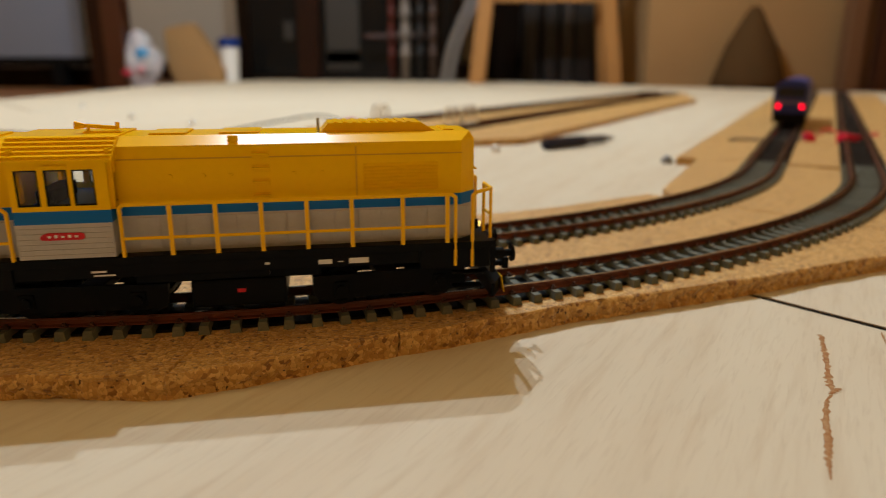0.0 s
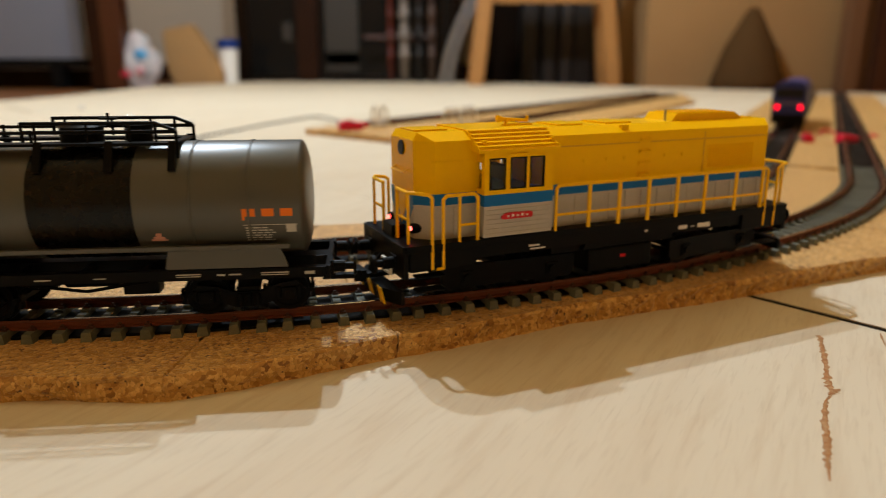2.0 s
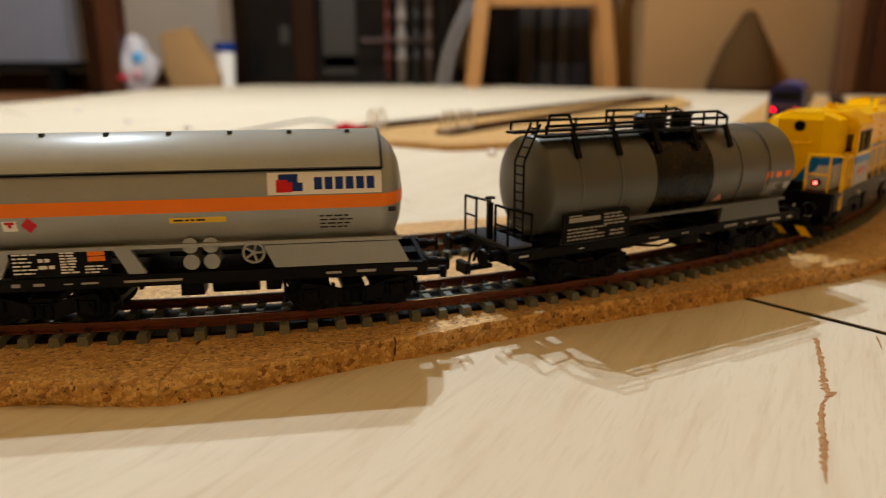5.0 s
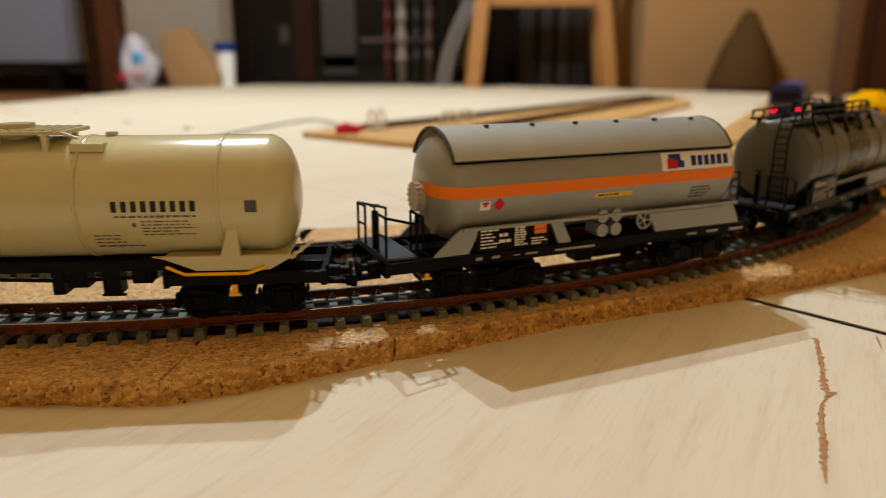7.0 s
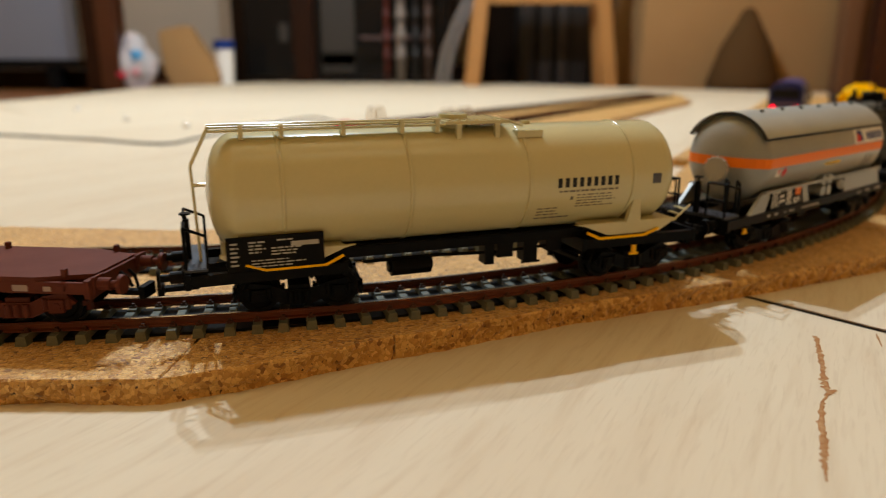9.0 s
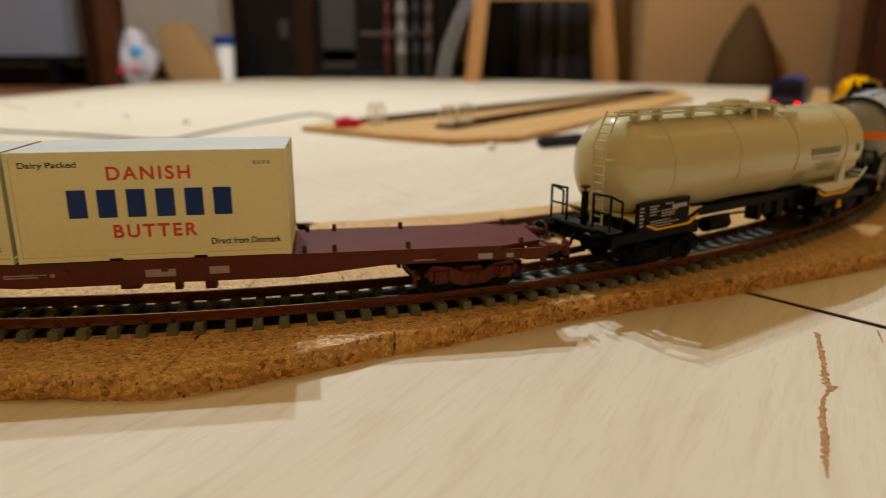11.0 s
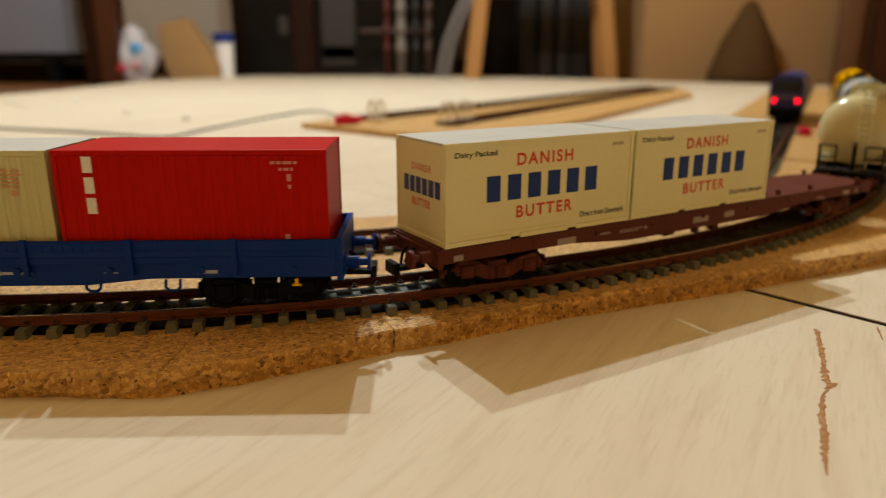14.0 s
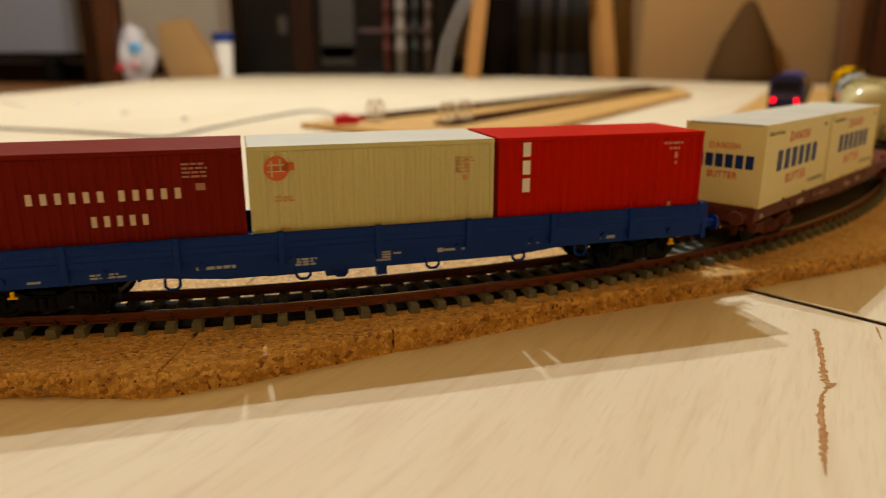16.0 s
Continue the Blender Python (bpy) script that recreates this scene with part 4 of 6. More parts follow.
    curved_rects(bm, [(18.6, 22.6, 20.6, 21.2), (19.2, 22.0, 21.2, 21.9), (19.9, 21.3, 21.9, 22.9)], r, cz)
    part("warning_sign", bm, mat("pale_red_print", (0.62, 0.28, 0.2), 0.5), tank)
    # catwalk on top
    bm = bmesh.new()
    box(bm, -49, 26, -9.6, -5.0, 44.1, 44.8, 0.1)
    box(bm, -49, 26, 5.0, 9.6, 44.1, 44.8, 0.1)
    box(bm, 24, 26, -9.6, 9.6, 44.1, 44.8, 0.1)
    for x in (-38, -22.6, -6.6, 10, 25):
        for s in (-1, 1):
            prism(bm, [(s * 8.8, 45.2), (s * 9.6, 45.2), (s * 12.9, 38.4), (s * 12.0, 38.0)], x - 0.9, x + 0.9)
    part("catwalk", bm, BLACK, car, "black catwalk on the tank")
    for s in (-1, 1):
        bm = bmesh.new()
        bent(bm, [(-47.5, s * 9, 45), (-47.5, s * 9, 47.4), (26, s * 9, 47.4), (26, s * 9, 38.5)], 0.42)
        if s < 0:
            bent(bm, [(-47.6, -9, 45.0), (-46.4, -9, 50.4), (-39.8, -9, 50.4), (-37.4, -9, 45.4)], 0.45)
        for x in (-37.6, -22.6, -8):
            bent(bm, [(x, s * 9, 45), (x, s * 9, 48)], 0.4)
        bent(bm, [(-10.0, s * 9, 45.2), (-10.0, s * 9, 49.6), (21.2, s * 9, 49.6), (25.8, s * 9, 47.8)], 0.45)
        bent(bm, [(-10.0, s * 9, 47.6), (26, s * 9, 47.6)], 0.35)
        for x in (-7, 5, 15, 21.2):
            bent(bm, [(x, s * 9, 45), (x, s * 9, 49.6)], 0.38)
        part("catwalk_rail", bm, BLACK, car)
    bm = bmesh.new()
    rod(bm, (0.5, 0, 44), (0.5, 0, 48.2), 5.2, 28)
    rod(bm, (0.5, 0, 48.2), (0.5, 0, 49.0), 5.8, 28, 4.6)
    part("hatch", bm, BLACK, car)
    bm = bmesh.new()
    rod(bm, (14.5, 0, 44), (14.5, 0, 48.0), 3.4, 24)
    rod(bm, (14.5, 0, 48), (14.5, 0, 48.6), 3.8, 24)
    box(bm, 5, 9.5, -0.6, 0.6, 49.8, 50.3, 0.1)
    rod(bm, (7.2, 0, 48), (7.2, 0, 51.5), 0.4, 8)
    part("valve", bm, BLACK, car)
    bm = bmesh.new()
    ladder(bm, -53.5, -53.8, -7.5, -3.0, 14.5, 37.5, 9)
    ladder(bm, -53.8, -48.5, -7.5, -3.0, 37.5, 48.0, 4)
    part("ladder", bm, BLACK, car)
    brake_platform(car, -62, -53.5, 14.6, 12.5, 11.0)
    bm = bmesh.new()
    rod(bm, (-8, 0, 8.6), (6, 0, 8.6), 3.2, 18)
    box(bm, -16, -9, -6, 6, 6.6, 10.2, 0.3)
    box(bm, 9, 18, -9, -4, 5.6, 10.4, 0.3)
    bent(bm, [(-20, -9, 9.8), (0, -9, 6.8), (20, -9, 9.8)], 0.45)
    part("brake_gear", bm, DARK, car)
    for s in (-1, 1):
        buffers(car, s * 62.6, 12.1, s, DARK, reach=6.6)
        hose(car, s * 62.6, s, 4)
    bogies(car, 36, 20.7, DARK, "cast", 11.4, mid=4)
    return car


def gas_tank_wagon():
    car = thing("tank_wagon", "silver grey model gas tank wagon with an orange stripe", "model wagon", "tank wagons of the train")
    r, cz = 15.6, 31.0
    bm = bmesh.new()
    turned(bm, end_profile(-49, 59.5, r, 7.5), 0, cz, 64)
    tank = part("tank", bm, SILVER, car, "silver grey cylindrical gas tank")
    bm = bmesh.new()
    turned(bm, [(-44.6, r + 1.0), (-44.6, r + 0.45), (53.0, r + 0.45), (53.0, r + 1.0), (-44.6, r + 1.0)], 0, cz, 40, -59.5, 59.5)
    part("sun_roof", bm, mat("sun_roof_grey", (0.40, 0.42, 0.40), 0.35, 0.0, grain=0.1, stain=0.15), car, "curved grey sun roof over the tank")
    bm = bmesh.new()
    for x in (-44.9, 53.1):
        turned(bm, [(x - 0.35, r + 1.1), (x - 0.35, r + 0.2), (x + 0.35, r + 0.2), (x + 0.35, r + 1.1), (x - 0.35, r + 1.1)], 0, cz, 32, -61, 61)
    for x in (-30, -15, 0, 15, 30, 45):
        box(bm, x - 0.6, x + 0.6, -4.4, -3.2, cz + r + 0.5, cz + r + 1.25, 0.1)
    part("roof_edge", bm, mat("roof_edge_dark", (0.04, 0.04, 0.035), 0.5), car)
    # near-black strips drawn as the shade under the sun roof's two edges
    bm = bmesh.new()
    for s in (-1, 1):
        box(bm, -44.6, 53, s * 14.0 - 0.25, s * 14.0 + 0.25, cz + 7.6, cz + 7.95)
    part("roof_shadow_gap", bm, DARK, car)
    bm = bmesh.new()
    prof = end_profile(-49, 59.5, r, 7.5)
    turned(bm, [(-42, r + 0.08), (52.5, r + 0.08)], 0, cz, 6, 84.5, 97.0)
    turned(bm, [(-42, r + 0.08), (52.5, r + 0.08)], 0, cz, 6, 263.0, 275.5)
    part("stripe", bm, ORANGE, tank, "bright orange stripe")
    zl, zh = cz - 1.9, cz + 1.5
    shape = [(0.05, 0.30), (0.16, 0.55), (0.36, 0.78), (0.62, 0.92), (0.85, 0.985), (1.0, 1.0)]
    for xs, sgn in ((-49, 1), (59.5, -1)):
        # stripe carried round the dished end
        bm = bmesh.new()
        half = [(xs + sgn * (d * 7.5 - 0.1), k * (r + 0.08)) for d, k in shape]
        line = [(x, -y) for x, y in half[::-1]] + [(xs - sgn * 0.12, 0.0)] + half
        prev = None
        for x, y in line:
            cur = (bm.verts.new((x, y, zl)), bm.verts.new((x, y, zh)))
            if prev:
                bm.faces.new((prev[0], cur[0], cur[1], prev[1]))
            prev = cur
        part("end_stripe", bm, ORANGE, tank)
    # printed panel: white field with a two-colour emblem and blue shapes
    bm = bmesh.new()
    curved_rects(bm, [(24.5, 53.0, cz + 1.8, cz + 7.2)], r, cz, 0.10)
    part("sign_field", bm, WHITE, tank, "white company sign field")
    bm = bmesh.new()
    curved_rects(bm, [(27.2, 32.0, cz + 4.6, cz + 6.7), (30.6, 33.2, cz + 2.6, cz + 4.7)] + letter_blocks(6, 36.0, 51.8, cz + 2.9, cz + 5.9, 0.25), r, cz, 0.14)
    part("sign_print", bm, PRINT_BLUE, tank)
    bm = bmesh.new()
    curved_rects(bm, [(26.6, 30.6, cz + 2.4, cz + 4.8), (26.6, 29.4, cz + 4.8, cz + 5.4)], r, cz, 0.16)
    part("sign_emblem", bm, RED, tank)
    bm = bmesh.new()
    curved_rects(bm, [(0.5, 14.0, cz - 4.6, cz - 3.2)], r, cz)
    part("yellow_label", bm, mat("label_yellow", (0.75, 0.48, 0.03), 0.5), tank)
    bm = bmesh.new()
    curved_rects(bm, text_bars(1.5, 13, cz - 4.2, cz - 3.6, 1, 2, 0.8) + text_bars(37, 47, cz - 7.6, cz - 3.4, 4, 6, 0.4) + [(54.5, 56.5, cz - 3.2, cz - 2.0)], r, cz, 0.1)
    part("small_print", bm, PRINT_BLACK, tank)
    bm = bmesh.new()
    curved_rects(bm, [(-37.4, -34.2, cz - 5.3, cz - 2.7)], r, cz)
    part("notice", bm, WHITE, tank)
    bm = bmesh.new()
    curved_rects(bm, [(-36.9, -34.7, cz - 3.6, cz - 2.9), (-36.2, -35.3, cz - 4.4, cz - 3.6)], r, cz, 0.12)
    for i in range(8):
        k = 1 - abs(i - 3.5) / 4
        curved_rects(bm, [(-31.5 - 1.9 * k, -31.5 + 1.9 * k, cz - 5.9 + i * 0.5, cz - 5.9 + (i + 1) * 0.5)], r, cz)
    part("hazard_diamond", bm, RED, tank)
    underframe(car, -64, 64, 13.6, 10.2, 13.4)
    # saddles
    for xa, xb, xc, xd in ((-50.5, -40.2, -42.6, -36.6), (-10.6, -8.6, -14.5, -10.0)):
        for s in (-1, 1):
            bm = bmesh.new()
            prism(bm, [(xa, 13.6), (xb if xa < -40 else -10.4 + 4, 13.6), (xd, 20.6), (xc if xa < -40 else -14, 20.6)], s * 13.5 - 0.6, s * 13.5 + 0.6, "y")
            part("saddle", bm, SILVER, car)
    for s in (-1, 1):
        bm = bmesh.new()
        prism(bm, [(25.2, 13.6), (60, 13.6), (57, 19.6), (22.4, 19.6)], s * 13.5 - 0.5, s * 13.5 + 0.5, "y")
        box(bm, -42, 58, s * 14.2 - 0.6, s * 14.2 + 0.6, 20.0, 21.0, 0.15)
        part("skirt", bm, SILVER, car, "silver grey skirt along the tank")
    bm = bmesh.new()
    box(bm, -37.6, -14.6, -14.6, -13.6, 13.9, 20.6, 0.1)
    board = part("data_board", bm, BLACK, car, "black data board with white and orange fields")
    bm = bmesh.new()
    bars(bm, text_bars(-36.8, -31, 14.5, 20.2, 6, 12, 0.4) + text_bars(-31, -27, 15.5, 19, 2, 13, 0.5) + text_bars(-26, -21.5, 14.5, 20.2, 8, 14, 0.6) + text_bars(-20.5, -15, 14.3, 16.6, 3, 15, 0.5), -14.64)
    part("markings", bm, WHITE, board)
    bm = bmesh.new()
    bars(bm, [(-19.6, -15.6, 18.9, 20.1), (-19.6, -15.6, 17.5, 18.7)], -14.66)
    part("orange_field", bm, ORANGE, board)
    bm = bmesh.new()
    bars(bm, [(-38, -36, 11.4, 12.3), (-33, -30.5, 11.5, 12.2), (-26, -24, 11.6, 11.9), (-22, -18, 11.5, 12.0), (-12, 2, 11.4, 12.0), (38, 42, 11.3, 11.9), (46, 51, 11.4, 12.1), (56, 62, 11.2, 12.0)], -14.25)
    part("frame_print", bm, mat("dull_white_print", (0.38, 0.37, 0.34), 0.6), car)
    for x, z in ((4.6, 20.3), (4.6, 16.0), (9.6, 20.3), (9.6, 16.0)):
        bm = bmesh.new()
        rod(bm, (x, -8, z), (x, -14.2, z), 2.0, 20)
        part("pipe_end", bm, SILVER, car, "round grey pipe end")
    bm = bmesh.new()
    for k in range(20):
        a, b = k * math.pi / 10, (k + 1) * math.pi / 10
        rod(bm, (20.0 + 2.6 * math.cos(a), -14.2, 17.9 + 2.6 * math.sin(a)), (20.0 + 2.6 * math.cos(b), -14.2, 17.9 + 2.6 * math.sin(b)), 0.42, 6)
    for k in range(5):
        a = k * math.pi * 0.4
        rod(bm, (20.0, -14.2, 17.9), (20.0 + 2.5 * math.cos(a), -14.2, 17.9 + 2.5 * math.sin(a)), 0.35, 6)
    rod(bm, (20.0, -11, 17.9), (20.0, -14.6, 17.9), 0.7, 10)
    part("hand_wheel", bm, SILVER, car, "spoked grey hand wheel")
    bm = bmesh.new()
    box(bm, -9, 24, -11, 11, 13.2, 14.0)
    rod(bm, (-2, -6, 17), (20, -6, 17), 1.4, 12)
    part("pipe_deck", bm, DARK, car)
    # toothed valve cap on the left end
    bm = bmesh.new()
    rod(bm, (-50.9, 0, 28.2), (-48.0, 0, 28.2), 3.9, 24)
    COVER = mat("cover_grey", (0.42, 0.40, 0.36), 0.45)
    cover = part("manhole_cover", bm, COVER, car, "round grey bolted manhole cover")
    for k in range(16):
        a = k * math.pi / 8
        bm = bmesh.new()
        rod(bm, (-51.2, 3.9 * math.cos(a), 28.2 + 3.9 * math.sin(a)), (-49.4, 3.9 * math.cos(a), 28.2 + 3.9 * math.sin(a)), 0.5, 8)
        part("bolt", bm, COVER, cover)
    brake_platform(car, -64, -55, 14.4, 12.8, 11.0)
    bm = bmesh.new()
    for y in (-10.5, -6.5):
        bent(bm, [(-54.4, y, 14.4), (-54.4, y, 25.6), (-52.4, y, 24.4), (-52.4, y, 14.4)], 0.38)
    part("step_rail", bm, BLACK, car)
    bm = bmesh.new()
    box(bm, -54.3, -51.5, -14.6, -13.8, 7.9, 8.4, 0.1)
    box(bm, -53.5, -52.3, -14.6, -13.8, 8.3, 9.6, 0.1)
    part("yellow_tap", bm, RAILING, car)
    bm = bmesh.new()
    box(bm, 0, 6, -8, -2, 5.2, 10.2, 0.3)
    rod(bm, (8, -5, 7.4), (20, -5, 7.4), 2.4, 16)
    box(bm, 22, 26, -9, -5, 6, 10, 0.3)
    part("brake_gear", bm, DARK, car)
    for s in (-1, 1):
        buffers(car, s * 64.6, 12.1, s, DARK, reach=6.6)
        hose(car, s * 64.6, s, 4)
    bogies(car, 38, 23, DARK, "cast", 11.8, mid=6)
    return car


def cream_tank_wagon():
    car = thing("tank_wagon", "cream model tank wagon with a walkway on top", "model wagon", "tank wagons of the train")
    r, cz = 15.7, 31.0
    x0, x1 = -69.5, 69.5
    bm = bmesh.new()
    turned(bm, end_profile(x0, x1, r, 7.5), 0, cz, 64)
    tank = part("tank", bm, CREAM, car, "glossy cream cylindrical tank")
    for x in (-51.3, -17.8, 16.8, 50.6):
        bm = bmesh.new()
        turned(bm, [(x - 0.5, r), (x - 0.45, r + 0.28), (x + 0.45, r + 0.28), (x + 0.5, r)], 0, cz, 64)
        part("weld_ring", bm, CREAM, tank)
    underframe(car, -75.5, -36, 13.4, 10.0, 13.0)
    underframe(car, 36, 75.5, 13.4, 10.0, 13.0)
    bm = bmesh.new()
    box(bm, -40, 40, -6, 6, 12.6, 15.6, 0.3)
    part("centre_sill", bm, BLACK, car)
    for s in (-1, 1):
        bm = bmesh.new()
        box(bm, -38, 38, s * 8.6 - 0.6, s * 8.6 + 0.6, 12.8, 15.8, 0.2)
        part("side_sill", bm, BLACK, car)
    for s in (-1, 1):
        xa = s * 62
        bm = bmesh.new()
        for k in (-1, 1):
            prism(bm, [(s * 33, 17.6), (s * 67.5, 17.6), (s * 67.5, 16.9), (s * 62, 13.8), (s * 44, 13.8), (s * 36, 17.0)], k * 13.0 - 0.7, k * 13.0 + 0.7, "y")
        box(bm, min(s * 36, s * 67), max(s * 36, s * 67), -13.2, 13.2, 16.9, 17.7, 0.15)
        part("saddle", bm, CREAM, car, "cream saddle plate under the tank")
        for k in (-1, 1):
            bm = bmesh.new()
            prism(bm, [(s * 50, 17.4), (s * 55, 17.4), (s * 54.6, 21.5 if s < 0 else 24), (s * 53.0, 21.8 if s < 0 else 27)], k * 13.4 - 0.8, k * 13.4 + 0.8, "y")
            part("saddle_rib", bm, CREAM, car)
        for k in (-1, 1):
            bm = bmesh.new()
            bent(bm, [(s * 36.5, k * 14.3, 15.2), (s * 41.0, k * 14.3, 13.1), (s * 56.5, k * 14.3, 13.1), (s * 61.5, k * 14.3, 14.8)], 0.45)
            part("yellow_rail", bm, RAILING, car, "yellow painted bottom rail")
        buffers(car, s * 76.1, 12.1, s, DARK, reach=6.6)
        hose(car, s * 76.1, s, 4)
    bm = bmesh.new()
    box(bm, 51.6, 54.6, -14.8, -14.0, 7.2, 7.9, 0.1)
    box(bm, 52.4, 53.8, -14.8, -14.0, 7.9, 10.2, 0.1)
    part("yellow_tap", bm, RAILING, car)
    bm = bmesh.new()
    box(bm, -66, -41.6, -14.6, -13.7, 13.2, 22.0, 0.1)
    board = part("data_board", bm, BLACK, car, "black data board with white markings")
    bm = bmesh.new()
    bars(bm, [(-50, -43, 19.0, 20.2)] + text_bars(-65, -62.5, 14.4, 21, 6, 21, 0.45) + text_bars(-60.5, -56, 17.5, 21, 4, 22, 0.5) + text_bars(-55, -46, 16.8, 19.2, 3, 23, 0.5) + text_bars(-60, -46, 13.8, 16.2, 3, 24, 0.4) + text_bars(-53.5, -49, 20.4, 21.2, 1, 25, 0.5), -14.63)
    part("markings", bm, mat("grey_print", (0.40, 0.39, 0.36), 0.6), board)
    # printed company name as plain dark blocks
    bm = bmesh.new()
    curved_rects(bm, letter_blocks(9, 25.4, 46.4, 29.6, 32.3, 0.42), r, cz)
    part("name_print", bm, PRINT_BLACK, tank, "dark company lettering")
    bm = bmesh.new()
    curved_rects(bm, text_bars(26, 46, 28.0, 28.9, 1, 31, 0.6) + text_bars(32, 45, 23.2, 27.6, 5, 32, 0.4) + text_bars(20, 29, 21.0, 24, 3, 33, 0.4) + text_bars(20, 34, 19.8, 20.8, 1, 34, 0.5) + [(29.8, 30.8, 25.8, 26.8)], r, cz)
    part("small_print", bm, mat("thin_print", (0.14, 0.12, 0.09), 0.6), tank)
    bm = bmesh.new()
    curved_rects(bm, [(57.2, 60.2, 29.2, 32.2)], r, cz)
    part("grey_plate", bm, mat("plate_dark", (0.08, 0.08, 0.09), 0.5), tank)
    # walkway on top
    bm = bmesh.new()
    box(bm, -68, -6, -7.2, -4.2, 47.3, 47.9, 0.1)
    for k in range(3):
        bent(bm, [(-68, -7.2 + k * 1.3, 48.5 + (k == 0) * 0.7), (-7, -7.2 + k * 1.3, 48.5 + (k == 0) * 0.7)], 0.3)
    for x in (-60, -50, -34, -18, -8):
        box(bm, x - 0.6, x + 0.6, -7.4, -4.0, 45.4, 49.0, 0.1)
    part("walkway", bm, CREAM, car, "cream walkway rail along the tank top")
    bm = bmesh.new()
    box(bm, -6, 13.5, -8.2, 8.2, 47.6, 48.6, 0.2)
    deck = part("top_platform", bm, CREAM, car, "cream grated platform on the tank")
    for x in (-3, 8.5):
        for y in (-9.2, 7.6):
            bm = bmesh.new()
            box(bm, x, x + 1.4, y, y + 1.6, 42.6, 47.8, 0.1)
            part("bracket", bm, CREAM, deck)
    for k in range(7):
        bm = bmesh.new()
        box(bm, -5 + k * 2.6, -3.8 + k * 2.6, -7.6, 7.6, 48.5, 48.9)
        part("slat", bm, CREAM, deck)
    bm = bmesh.new()
    bent(bm, [(13, -8, 48.2), (17, -8.6, 46.8)], 0.4)
    part("grip", bm, CREAM, deck)
    bm = bmesh.new()
    rod(bm, (22, 0, 46), (22, 0, 47.6), 1.5, 16)
    rod(bm, (-1, 0, 46), (-1, 0, 50.0), 4.2, 24)
    part("hatch", bm, CREAM, car)
    bm = bmesh.new()
    box(bm, 15, 23, -9.8, -2, 43.6, 45.6, 0.2)
    part("top_plate", bm, CREAM, tank)
    bm = bmesh.new()
    ladder(bm, -72.0, -72.6, -6.0, -1.5, 13.5, 39.0, 10)
    ladder(bm, -72.6, -67.6, -6.0, -1.5, 39.0, 48.6, 4)
    bent(bm, [(-72.4, -6, 34.4), (-69.4, -6, 34.4)], 0.5)
    part("ladder", bm, CREAM, car, "cream end ladder")
    brake_platform(car, -76, -70.5, 14.4, 13.2, 10.6)
    for k in range(3):
        bm = bmesh.new()
        box(bm, 67.5 + k * 1.9, 68.6 + k * 1.9, -13.6, -8.0, 16.6 + k * 1.5, 17.1 + k * 1.5, 0.1)
        bent(bm, [(67.5 + k * 1.9, -13.4, 16.6 + k * 1.5), (69.6 + k * 1.9, -13.4, 18.3 + k * 1.5)], 0.35)
        part("end_step", bm, CREAM, car, "small cream end step")
    bm = bmesh.new()
    rod(bm, (-22, -7, 8.6), (-10.5, -7, 8.6), 2.7, 18)
    rod(bm, (-22.8, -7, 8.6), (-9.8, -7, 8.6), 1.6, 14)
    for xa, xb, z in ((6, 9, 6.8), (10, 15, 8.6), (18.5, 23, 6.6), (26, 31, 9.4)):
        box(bm, xa, xb, -9, -4, z, 13, 0.2)
    bent(bm, [(-30, -8, 11), (-8, -8, 11), (10, -8, 10.2), (32, -8, 11)], 0.5)
    bent(bm, [(18, -8.5, 6.4), (24, -8.5, 6.4)], 0.4)
    part("brake_gear", bm, DARK, car)
    bogies(car, 50, 20.7, DARK, "cast", 11.8, mid=3)
    return car


